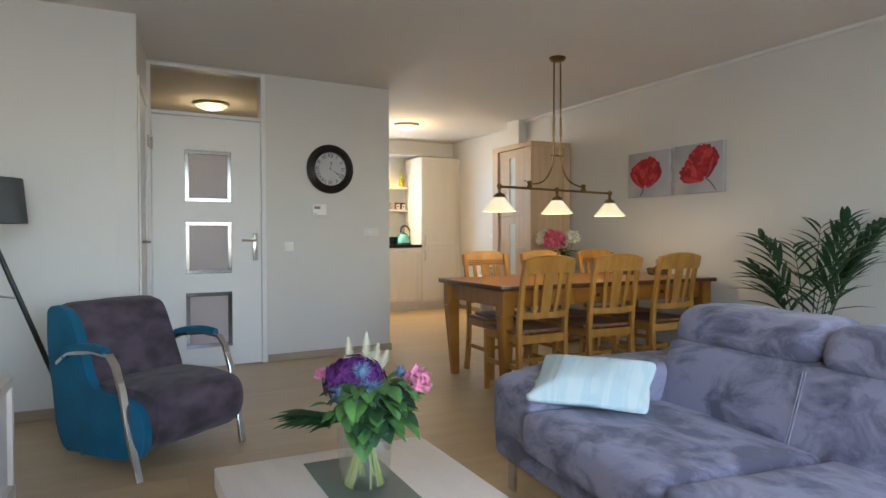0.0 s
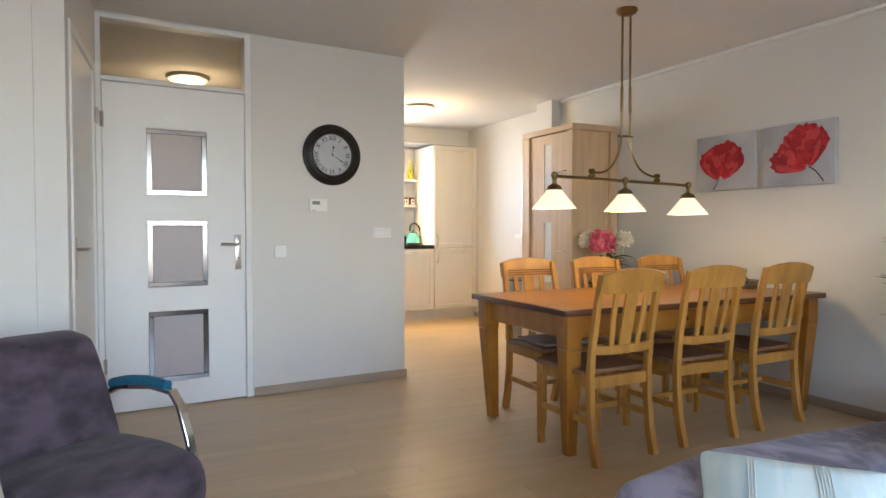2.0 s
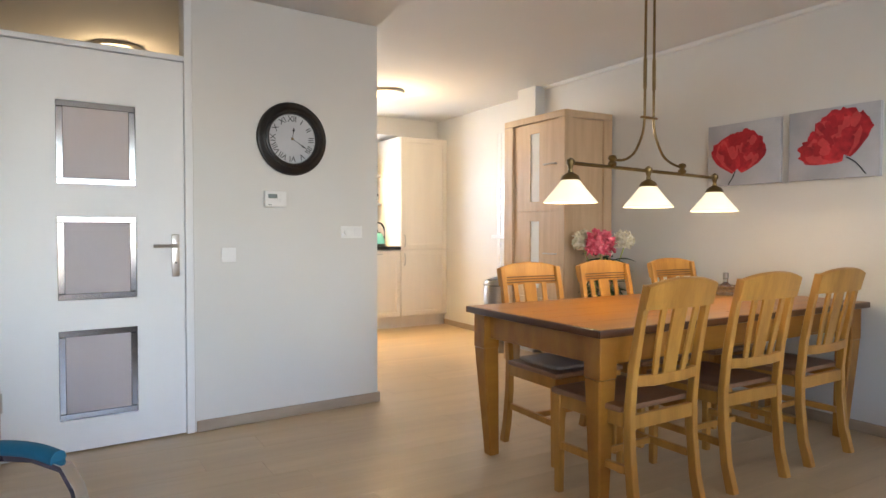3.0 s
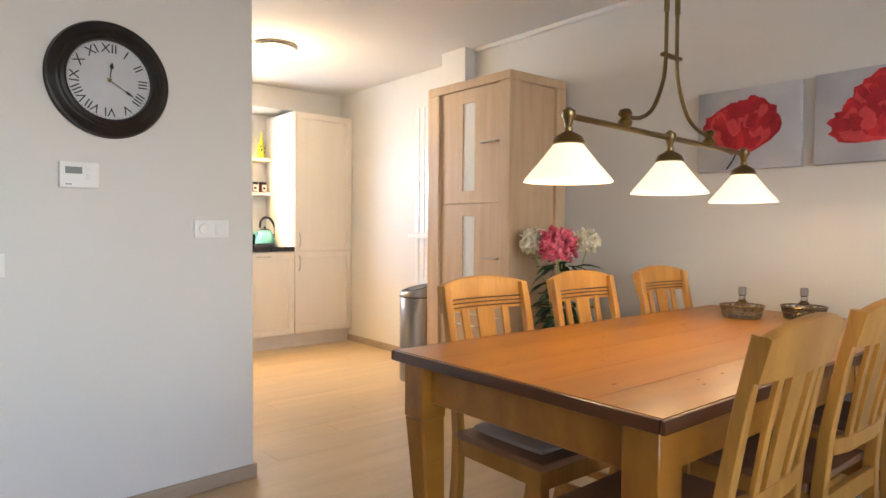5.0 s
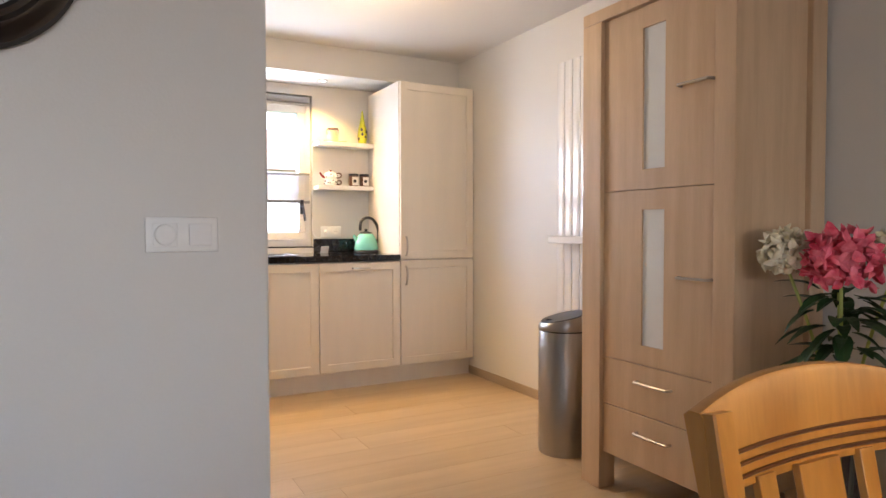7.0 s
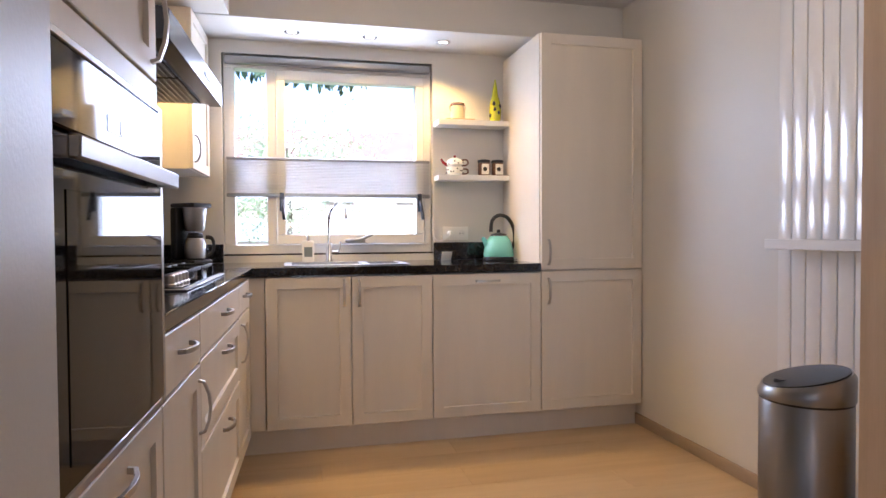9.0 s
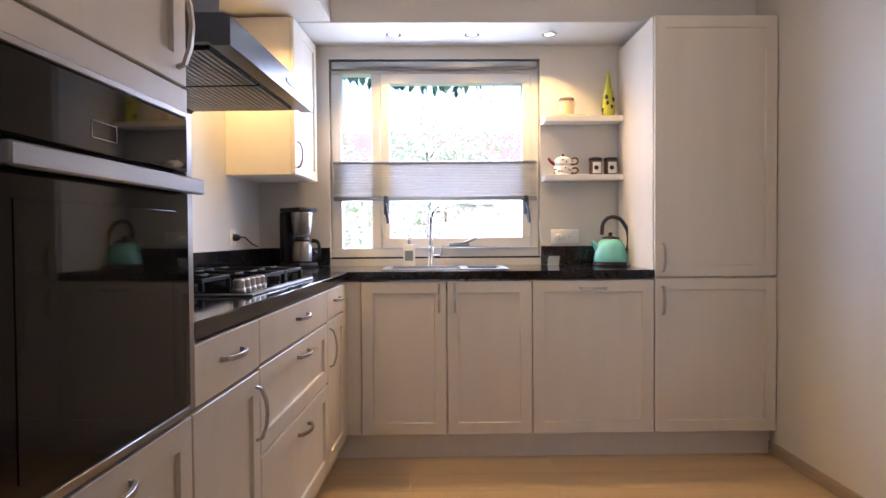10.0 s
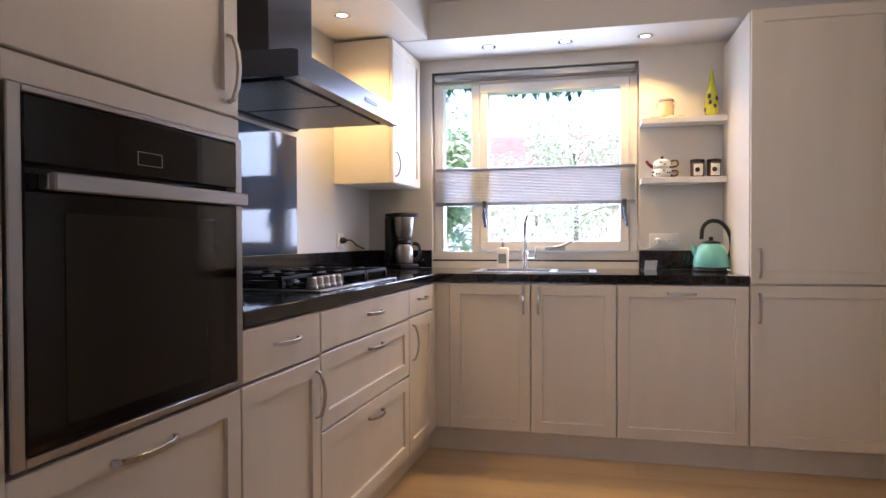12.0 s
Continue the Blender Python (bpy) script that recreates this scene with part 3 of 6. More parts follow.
def front(unit, x0, x1, z0, z1, flat=False, handle=None, name="door"):
    g = 0.0026
    bm = boxm(x0 + g, x1 - g, -0.019, 0, z0 + g, z1 - g, 0.003) if flat else shaker(bmesh.new(), x0 + g, x1 - g, z0 + g, z1 - g)
    d = part(name, bm, FRONT, unit, "", smooth=False)
    if handle:
        bow(d, *handle)
    return d


def unit(name, m, x0, x1, z0, z1, deep, label):
    u = thing(name, m, label, "kitchen cabinet", "fitted kitchen units")
    part("body", boxm(x0 + 0.001, x1 - 0.001, 0.012, deep, z0, z1), BODY, u)
    return u


ZB, ZT = 0.127, 0.878
# window wall
u = unit("sink_cabinet", K, 1.865, 2.697, ZB, ZT - 0.06, 0.58, "cream two-door sink cabinet under black worktop")
front(u, 1.865, 2.281, ZB, ZT, handle=(2.245, 0.795, 0.135, True))
front(u, 2.281, 2.697, ZB, ZT, handle=(2.320, 0.795, 0.135, True))
u = unit("dishwasher_cabinet", K, 2.697, 3.293, ZB, ZT, 0.58, "cream fronted built-in dishwasher under black worktop")
front(u, 2.697, 3.293, ZB, ZT, handle=(2.995, 0.838, 0.130, False))
u = unit("tall_cabinet", K, 3.294, 3.897, ZB, 2.158, 0.60, "tall cream two-door kitchen cabinet beside the wall")
front(u, 3.294, 3.897, ZB, 0.884, handle=(3.335, 0.775, 0.135, True))
front(u, 3.294, 3.897, 0.888, 2.156, handle=(3.335, 0.985, 0.135, True))
u = thing("corner_filler", K, "cream filler panel in the cabinet corner", "filler panel", "fitted kitchen units")
part("panel", boxm(1.770, 1.864, -0.004, 0.015, ZB, ZT, 0.002), FRONT, u)
# oven wall
u = unit("oven_cabinet", L, -0.635, -0.001, 0.127, 0.742, 0.58, "tall cream oven housing with drawer and upper door")
part("upper_body", boxm(-0.635, -0.001, 0.001, 0.58, 1.352, 2.16), BODY, u)
part("side_panel", boxm(-0.702, -0.636, -0.02, 0.58, 0.0, 2.16), FRONT, u)
front(u, -0.635, -0.001, ZB, 0.735, handle=(-0.335, 0.69, 0.17, False), name="drawer")
part("panel", boxm(-0.633, -0.002, -0.019, 0.0, 1.352, 1.399, 0.002), FRONT, u)
front(u, -0.635, -0.001, 1.402, 2.158, handle=(-0.045, 1.515, 0.16, True))
u = unit("base_cabinet", L, 0.001, 0.438, ZB, ZT, 0.58, "cream base cabinet with one drawer and door")
front(u, 0.001, 0.438, 0.738, ZT, True, (0.222, 0.818, 0.135, False), "drawer")
front(u, 0.001, 0.438, ZB, 0.735, handle=(0.404, 0.622, 0.145, True))
u = unit("drawer_cabinet", L, 0.439, 1.318, ZB, ZT, 0.58, "wide cream three-drawer cabinet below the hob")
front(u, 0.439, 1.318, 0.744, ZT, True, (0.895, 0.822, 0.14, False), "drawer")
front(u, 0.439, 1.318, 0.492, 0.741, handle=(0.900, 0.692, 0.14, False), name="drawer")
front(u, 0.439, 1.318, ZB, 0.489, handle=(0.900, 0.428, 0.14, False), name="drawer")
u = unit("corner_cabinet", L, 1.319, 1.70, ZB, ZT, 0.58, "narrow cream corner cabinet with drawer and door")
front(u, 1.319, 1.70, 0.748, ZT, True, (1.50, 0.822, 0.12, False), "drawer")
front(u, 1.319, 1.70, ZB, 0.745, handle=(1.365, 0.630, 0.16, True))
u = thing("filler", L, "cream filler panel in the cabinet corner", "filler panel", "fitted kitchen units")
part("panel", boxm(1.702, 1.778, -0.012, 0.0, ZB, ZT, 0.002), FRONT, u)
# plinths
setting("plinth_window", boxm(1.70, 3.893, 7.325, 7.342, 0, 0.126), FRONT, "cream kitchen plinth", "plinth")
setting("plinth_oven", boxm(-0.635, 1.855, 0.045, 0.062, 0, 0.1255), FRONT, "cream kitchen plinth", "plinth", m=L)

# worktops
wt = thing("worktop", I4, "black polished granite worktop in an L shape", "worktop")
SX0, SX1, SY0, SY1 = 1.975, 2.585, 7.40, 7.72
bm = ring(1.12, 3.292, 7.262, 7.897, SX0, SX1, SY0, SY1, 0.885, 0.925)
part("slab", bm, GRANITE, wt, smooth=False)
part("slab", boxm(0.002, 1.80, -0.026, 0.598, 0.8845, 0.9245, 0.003), GRANITE, wt, m=L)
part("upstand", boxm(0.002, 2.36, 0.580, 0.599, 0.926, 1.032, 0.002), GRANITE, wt, m=L)
part("upstand", boxm(1.12, 1.620, 7.880, 7.899, 0.926, 1.032, 0.002), GRANITE, wt)
part("upstand", boxm(2.846, 3.292, 7.880, 7.899, 0.926, 1.032, 0.002), GRANITE, wt)
sk = thing("kitchen_sink", I4, "stainless steel sink set into black worktop", "sink")
bm = bmesh.new()
for x0, x1, y0, y1 in ((SX0 - 0.02, SX1 + 0.02, SY0 - 0.02, SY0 + 0.02), (SX0 - 0.02, SX1 + 0.02, SY1 - 0.02, SY1 + 0.02),
                       (SX0 - 0.02, SX0 + 0.02, SY0 + 0.02, SY1 - 0.02), (SX1 - 0.02, SX1 + 0.02, SY0 + 0.02, SY1 - 0.02), (2.36, 2.40, SY0 + 0.02, SY1 - 0.02)):
    box(bm, x0, x1, y0, y1, 0.9255, 0.930, 0.002)
part("rim", bm, STEEL_H, sk, "flat steel rim")
for x0, x1 in ((SX0 + 0.02, 2.36), (2.40, SX1 - 0.02)):
    bm = boxm(x0, x1, SY0 + 0.02, SY1 - 0.02, 0.77, 0.775)
    box(bm, x0, x1, SY0 + 0.015, SY0 + 0.02, 0.77, 0.926)
    box(bm, x0, x1, SY1 - 0.02, SY1 - 0.015, 0.77, 0.926)
    box(bm, x0 - 0.005, x0, SY0 + 0.02, SY1 - 0.02, 0.77, 0.926)
    box(bm, x1, x1 + 0.005, SY0 + 0.02, SY1 - 0.02, 0.77, 0.926)
    part("basin", bm, STEEL_H, sk)
tap = thing("kitchen_tap", pose(2.205, 7.775, 0.925), "chrome swan-neck kitchen mixer tap", "tap")
part("base", lathem([(0.026, 0), (0.026, 0.01), (0.019, 0.02), (0.018, 0.10), (0.012, 0.11)], seg=18), CHROME, tap)
part("spout", tubem([(0, 0, 0.10), (0, 0, 0.24), (0.012, -0.03, 0.30), (0.045, -0.10, 0.325), (0.075, -0.165, 0.30), (0.082, -0.185, 0.245)], 0.010, 12), CHROME, tap)
part("lever", tubem([(0.018, 0, 0.06), (0.055, 0, 0.065), (0.062, 0, 0.12)], 0.006, 8), CHROME, tap)
sp = thing("soap_dispenser", pose(2.085, 7.70, 0.931), "clear glass soap dispenser with white pump", "soap dispenser")
part("bottle", boxm(-0.032, 0.032, -0.022, 0.022, 0, 0.12, 0.008, 2), PLASTIC, sp)
part("label", boxm(-0.022, 0.022, -0.0235, -0.022, 0.03, 0.085), GREYLCD, sp)
bm = lathem([(0.010, 0.12), (0.010, 0.145), (0.004, 0.146), (0.004, 0.175)], seg=12)
tube(bm, [(0, 0, 0.172), (0, -0.035, 0.170)], 0.005, 8, smooth=0)
part("pump", bm, CHROME, sp)

# oven
ov = thing("built_in_oven", L, "black glass built-in oven with a steel handle bar", "oven")
part("cavity", boxm(-0.60, -0.035, 0.0, 0.50, 0.745, 1.348), BLACK, ov)
part("door_glass", boxm(-0.606, -0.030, -0.030, -0.001, 0.762, 1.222, 0.003), BLACKGLASS, ov, "black glass oven door")
part("window", boxm(-0.53, -0.085, -0.0315, -0.0302, 0.795, 1.150, 0.0005), plain("oven_window", (0.016, 0.014, 0.012), 0.03, spec=0.26), ov, "smoked oven window")
part("control_panel", boxm(-0.606, -0.030, -0.030, -0.001, 1.227, 1.336, 0.003), BLACKGLASS, ov, "black glass control panel")
bm = boxm(-0.632, -0.606, -0.028, 0.0, 0.744, 1.350, 0.002)
box(bm, -0.030, -0.004, -0.028, 0.0, 0.744, 1.350, 0.002)
box(bm, -0.606, -0.030, -0.028, 0.0, 0.744, 0.760, 0.002)
box(bm, -0.606, -0.030, -0.029, 0.0, 1.338, 1.350, 0.002)
part("trim", bm, STEEL, ov, "steel surround")
bm = boxm(-0.580, -0.035, -0.066, -0.050, 1.184, 1.214, 0.003)
box(bm, -0.580, -0.556, -0.052, -0.028, 1.186, 1.212, 0.003)
box(bm, -0.062, -0.038, -0.052, -0.028, 1.186, 1.212, 0.003)
part("handle", bm, STEEL_H, ov, "flat steel handle bar")
bm = boxm(-0.360, -0.292, -0.0312, -0.0303, 1.2500, 1.2508)
box(bm, -0.360, -0.292, -0.0312, -0.0303, 1.2750, 1.2758)
box(bm, -0.360, -0.3592, -0.0312, -0.0303, 1.2508, 1.2750)
box(bm, -0.2928, -0.292, -0.0312, -0.0303, 1.2508, 1.2750)
part("display", bm, NICKEL, ov, "outlined display")

# hob
hob = thing("gas_hob", L, "steel and black gas hob with cast iron grates", "hob")
part("plate", boxm(0.550, 1.312, 0.035, 0.52, 0.9255, 0.932, 0.002), STEEL_H, hob, "steel hob plate")
part("glass", boxm(0.564, 1.298, 0.050, 0.505, 0.9325, 0.9355, 0.001), BLACKGLASS, hob)
for cx, cy, r in ((0.68, 0.32, 0.060), (0.93, 0.18, 0.035), (0.93, 0.40, 0.045), (1.18, 0.40, 0.045), (1.18, 0.18, 0.040)):
    part("burner", lathem([(r + 0.012, 0), (r + 0.010, 0.010), (r, 0.012), (r, 0.019), (r * 0.5, 0.022)], (cx, cy, 0.936), 20), IRON, hob, "black burner cap")
for x0, x1, y0 in ((0.575, 0.805, 0.200), (0.815, 1.050, 0.085), (1.060, 1.290, 0.085)):
    bm = bmesh.new()
    for y in (y0, 0.485):
        box(bm, x0, x1, y - 0.005, y + 0.005, 0.962, 0.975, 0.002)
    for x in (x0 + 0.005, x1 - 0.005):
        box(bm, x - 0.005, x + 0.005, y0, 0.485, 0.962, 0.975, 0.002)
        for y in (y0, 0.485):
            box(bm, x - 0.007, x + 0.007, y - 0.008, y + 0.008, 0.936, 0.964, 0.002)
    xm, ym = (x0 + x1) / 2, (y0 + 0.485) / 2
    for xa, xb in ((x0, xm - 0.035), (xm + 0.035, x1)):
        for y in (y0 + 0.25 * (0.485 - y0), y0 + 0.75 * (0.485 - y0)):
            box(bm, xa, xb, y - 0.004, y + 0.004, 0.964, 0.979, 0.002)
    box(bm, xm - 0.004, xm + 0.004, y0, 0.485, 0.964, 0.977, 0.002)
    part("grate", bm, IRON, hob, "cast iron pan support")
for k in range(5):
    part("knob", lathem([(0.021, 0), (0.021, 0.006), (0.018, 0.009), (0.017, 0.032), (0.012, 0.037)], (0.605 + 0.050 * k, 0.095, 0.936), 16), NICKEL, hob, "satin steel knob")

# splashback, hood
single("glass_splashback", boxm(0.47, 1.42, 0.588, 0.599, 1.034, 1.60, 0.001), SPLASH, L, "dark blue glossy glass splashback behind the hob, tinted for its reflection", "splashback")
hd = thing("extractor_hood", L, "wide steel extractor hood with mesh filters", "extractor hood")
bm = bmesh.new()
prof = [(0.045, 1.618), (0.045, 1.700), (0.065, 1.706), (0.34, 1.715), (0.598, 1.715), (0.598, 1.618), (0.56, 1.618), (0.55, 1.628), (0.105, 1.628), (0.095, 1.618)]
a = [bm.verts.new((0.425, y, z)) for y, z in prof]
b = [bm.verts.new((1.375, y, z)) for y, z in prof]
for k in range(len(prof)):
    j = (k + 1) % len(prof)
    bm.faces.new((a[k], a[j], b[j], b[k]))
bm.faces.new(a[::-1])
bm.faces.new(b)
part("canopy", bm, HOODSTEEL, hd, "brushed steel canopy", smooth=False)
for x0 in (0.47, 0.905):
    fl = part("filter", boxm(x0, x0 + 0.42, 0.12, 0.53, 1.6225, 1.6275), IRON, hd, "steel mesh filter")
    bm = bmesh.new()
    for k in range(22):
        x = x0 + 0.012 + k * 0.0187
        box(bm, x, x + 0.006, 0.125, 0.525, 1.6195, 1.6223)
    for k in range(20):
        y = 0.13 + k * 0.0205
        box(bm, x0 + 0.005, x0 + 0.415, y, y + 0.005, 1.6190, 1.6220)
    part("mesh", bm, STEEL_H, fl, smooth=False)
part("buttons", boxm(0.97, 1.10, 0.0425, 0.0448, 1.650, 1.668, 0.001), BLACK, hd, "row of small buttons")
part("chimney", boxm(0.68, 1.02, 0.30, 0.598, 1.7155, 2.199, 0.002), HOODSTEEL, hd, "steel chimney")

# wall cabinet beside the window
wc = thing("wall_cabinet", L, "cream wall cabinet hung beside the window", "kitchen cabinet", "fitted kitchen units")
part("body", boxm(1.86, 2.35, 0.270, 0.598, 1.408, 2.185), BODY, wc)
dm = pose(0, 0.269, 0)
dd = part("door", shaker(bmesh.new(), 1.862, 2.348, 1.41, 2.183, 0.07), FRONT, wc, m=dm, smooth=False)
bow(dd, 1.90, 1.51, 0.13, True)

# shelves and what stands on them
for z in (1.735, 1.405):
    single("wall_shelf", boxm(2.85, 3.293, 7.765, 7.898, z, z + 0.032, 0.002), TRIM, I4, "white floating shelf between window and cabinet", "shelf", "kitchen shelves")
vz = thing("bird_vase", pose(3.222, 7.825, 1.767), "yellow-green glazed slender vase", "vase")
part("body", lathem([(0.030, 0), (0.036, 0.03), (0.038, 0.07), (0.032, 0.12), (0.020, 0.16), (0.013, 0.21), (0.007, 0.245), (0.003, 0.262)], seg=18), YELLOWGL, vz)
bm = bmesh.new()
for ang, z in ((200, 0.04), (250, 0.075), (290, 0.055), (240, 0.11), (310, 0.095)):
    a = radians(ang)
    bmesh.ops.create_icosphere(bm, subdivisions=1, radius=0.011, matrix=Matrix.Translation((0.033 * math.cos(a), 0.033 * math.sin(a), z)) @ Matrix.Diagonal((1, 1, 1.5, 1)))
part("pattern", bm, BLACK, vz, "dark painted pattern")
single("serving_board", boxm(2.90, 3.08, 7.775, 7.885, 1.767, 1.776, 0.003), PALEWOOD, I4, "small pale wooden board on the shelf", "board")
jr = thing("preserving_jar", pose(2.985, 7.83, 1.776), "clear clip-top preserving jar with pale contents", "jar")
part("jar", lathem([(0.038, 0), (0.043, 0.006), (0.043, 0.065), (0.035, 0.078), (0.035, 0.082)], seg=20), plain("jar_contents", (0.62, 0.50, 0.30), 0.3), jr)
part("lid", lathem([(0.041, 0.084), (0.043, 0.088), (0.041, 0.098), (0.025, 0.102)], seg=20), GLASS, jr)
part("clip", tubem([(-0.044, 0, 0.05), (-0.046, 0, 0.086), (0, -0.045, 0.090), (0.046, 0, 0.086), (0.044, 0, 0.05)], 0.0022, 6), RUBBER, jr)
tpot = thing("teapot", pose(2.965, 7.83, 1.437), "white spotted stacking teapot with dark red spout", "teapot")
part("cup", lathem([(0.030, 0), (0.048, 0.015), (0.052, 0.045), (0.050, 0.050)], seg=20), CERAMIC, tpot)
part("pot", lathem([(0.042, 0.051), (0.052, 0.066), (0.046, 0.092), (0.028, 0.104), (0.012, 0.108)], seg=20), CERAMIC, tpot)
part("knob", lathem([(0.005, 0.108), (0.010, 0.116), (0.006, 0.123)], seg=10), REDGLAZE, tpot)
part("spout", tubem([(-0.046, 0, 0.064), (-0.068, 0, 0.076), (-0.085, 0, 0.100)], 0.011, 8, 0.006), REDGLAZE, tpot)
for z0, z1 in ((0.010, 0.042), (0.062, 0.098)):
    part("handle", tubem([(0.046, 0, z0), (0.075, 0, z0 + 0.004), (0.085, 0, (z0 + z1) / 2), (0.075, 0, z1), (0.044, 0, z1 - 0.004)], 0.005, 8), WOODLID, tpot)
for k in range(14):
    bm = bmesh.new()
    a = radians(180 + 180 * ((k * 0.38) % 1.0))
    bmesh.ops.create_icosphere(bm, subdivisions=1, radius=0.0055, matrix=Matrix.Translation((0.050 * math.cos(a), 0.050 * math.sin(a), 0.016 + 0.006 * (k % 5) + (0.045 if k > 8 else 0))))
    part("dot", bm, INK, tpot, "dark painted dot")


def canister(x):
    c = thing("storage_tin", pose(x, 7.83, 1.437), "dark brown storage tin with a printed white label", "tin", "storage tins")
    part("tin", lathem([(0.034, 0), (0.036, 0.004), (0.036, 0.078), (0.034, 0.08)], seg=20), WOODLID, c)
    part("lid", lathem([(0.038, 0.080), (0.038, 0.096), (0.034, 0.099)], seg=20), BLACK, c, "black lid")
    lb = part("label", boxm(-0.024, 0.024, -0.0385, -0.034, 0.008, 0.072, 0.001), CERAMIC, c, "white label")
    part("print", lathem([(0.013, 0), (0.013, 0.001)], (-0.004, -0.039, 0.040), 14, pose(0, 0, 0, 90)), INK, lb)


canister(3.150)
canister(3.238)

kt = thing("electric_kettle", pose(3.200, 7.70, 0.925), "mint green retro kettle on a black base", "kettle")
part("base", lathem([(0.092, 0), (0.095, 0.006), (0.092, 0.020), (0.085, 0.022)], seg=28), BLACK, kt)
part("body", lathem([(0.090, 0.023), (0.092, 0.035), (0.086, 0.075), (0.074, 0.115), (0.056, 0.142), (0.048, 0.146)], seg=32), MINTENAMEL, kt, "mint enamelled body")
part("lid", lathem([(0.050, 0.147), (0.046, 0.156), (0.022, 0.163), (0.010, 0.166), (0.012, 0.180), (0.006, 0.184)], seg=24), BLACK, kt)
part("spout", tubem([(-0.070, 0, 0.090), (-0.088, 0, 0.118), (-0.100, 0, 0.135)], 0.020, 10, 0.010), MINTENAMEL, kt)
part("handle", tubem([(0.080, 0, 0.065), (0.100, 0, 0.11), (0.095, 0, 0.19), (0.055, 0, 0.255), (0.0, 0, 0.268), (-0.040, 0, 0.235), (-0.048, 0, 0.17)], 0.011, 10), BLACK, kt, "black arched handle")
part("switch", boxm(0.060, 0.085, -0.10, -0.07, 0.004, 0.016, 0.003), CHROME, kt)

cm = thing("coffee_machine", L @ pose(2.225, 0.330, 0.9255, 0, 0, -35) @ Matrix.Diagonal((0.80, 0.85, 1.03, 1)), "black and steel filter coffee machine with thermos jug", "coffee machine")
part("base", boxm(-0.085, 0.085, -0.10, 0.10, 0, 0.028, 0.010, 2), BLACK, cm)
part("column", boxm(-0.085, 0.085, 0.045, 0.10, 0.028, 0.30, 0.012, 2), BLACK, cm)
part("filter_holder", lathem([(0.052, 0.175), (0.062, 0.19), (0.075, 0.29), (0.072, 0.298)], (0, -0.028, 0), 24), STEEL, cm, "steel filter holder")
part("lid", boxm(-0.082, 0.082, -0.10, 0.10, 0.298, 0.322, 0.010, 2), BLACK, cm)
jug = part("jug", lathem([(0.055, 0.029), (0.066, 0.036), (0.066, 0.11), (0.052, 0.138), (0.046, 0.140)], (0, -0.030, 0), 24), STEEL, cm, "steel thermos jug")
part("jug_lid", lathem([(0.050, 0.1405), (0.052, 0.15), (0.044, 0.166), (0.02, 0.17)], (0, -0.030, 0), 20), BLACK, jug)
part("jug_handle", tubem([(0.045, -0.075, 0.145), (0.075, -0.105, 0.135), (0.080, -0.108, 0.075), (0.050, -0.080, 0.045)], 0.011, 8), BLACK, jug)


def socket(m, n, label):
    s = thing("wall_socket", m, label, "wall socket", "wall sockets")
    part("plate", boxm(-0.041 * n, 0.041 * n, -0.010, 0, -0.041, 0.041, 0.004, 2), PLASTIC, s)
    for k in range(n):
        cx = (k - (n - 1) / 2) * 0.075
        rg = part("recess", lathem([(0.022, 0), (0.022, 0.003), (0.019, 0.003), (0.018, 0.0015)], (cx, -0.0095, 0), 20, pose(0, 0, 0, 90)), TRIM, s)
        for dx in (-0.0095, 0.0095):
            part("hole", lathem([(0.003, 0), (0.003, 0.002)], (cx + dx, -0.0105, 0), 8, pose(0, 0, 0, 90)), BLACK, rg)
    return s


socket(pose(2.985, 7.90, 1.087), 2, "white double wall socket above the worktop")
socket(L @ pose(1.93, 0.60, 1.095), 1, "white wall socket with black plug by the coffee machine")
pl = thing("power_plug", L @ pose(1.93, 0.590, 1.095), "black plug and lead in the wall socket", "plug")
part("plug", lathem([(0.018, 0), (0.018, 0.02), (0.010, 0.035)], (0, 0, 0), 14, pose(0, 0, 0, 90)), BLACK, pl)
part("lead", tubem([(0, -0.035, 0), (0.03, -0.05, 0.0), (0.09, -0.06, -0.03), (0.16, -0.075, -0.05)], 0.004, 6), BLACK, pl)
wl = thing("white_plug", pose(2.948, 7.89, 1.087), "white plug with a lead hanging along the wall", "plug")
part("plug", lathem([(0.018, 0), (0.018, 0.018), (0.010, 0.032)], (0, 0, 0), 14, pose(0, 0, 0, 90)), PLASTIC, wl)
part("lead", tubem([(0, -0.032, 0), (-0.03, -0.04, -0.03), (-0.08, -0.03, -0.045), (-0.108, -0.01, -0.005), (-0.112, -0.006, 0.10)], 0.003, 6), PLASTIC, wl)
single("folded_card", boxm(-0.035, 0.035, -0.001, 0.001, 0, 0.055, 0.0005), PLASTIC, pose(2.90, 7.80, 0.925, 18, 0, 15), "small white folded card on the worktop", "card")


def downlight(name, m, power, colour=(1.0, 0.62, 0.19), wide=116):
    s = thing(name, m, "lit recessed chrome downlight in the soffit", "spotlight", "recessed downlights")
    part("ring", lathem([(0.040, 0.0), (0.041, -0.004), (0.030, -0.006), (0.028, -0.001)], seg=24), CHROME, s)
    part("bulb", lathem([(0.026, -0.001), (0.024, -0.003), (0.010, -0.004)], seg=20), SPOTLIT, s)
    lamp("downlight_beam", "SPOT", m @ pose(0, 0, -0.02), power, colour, 0.02, spot=wide)


for x, watts in ((2.01, 5.5), (2.437, 5.5), (2.86, 5.5)):
    downlight("downlight", pose(x, 7.68, 2.194), watts)
downlight("downlight", L @ pose(1.50, 0.38, 2.199), 9.5, (1.0, 0.62, 0.19), 140)

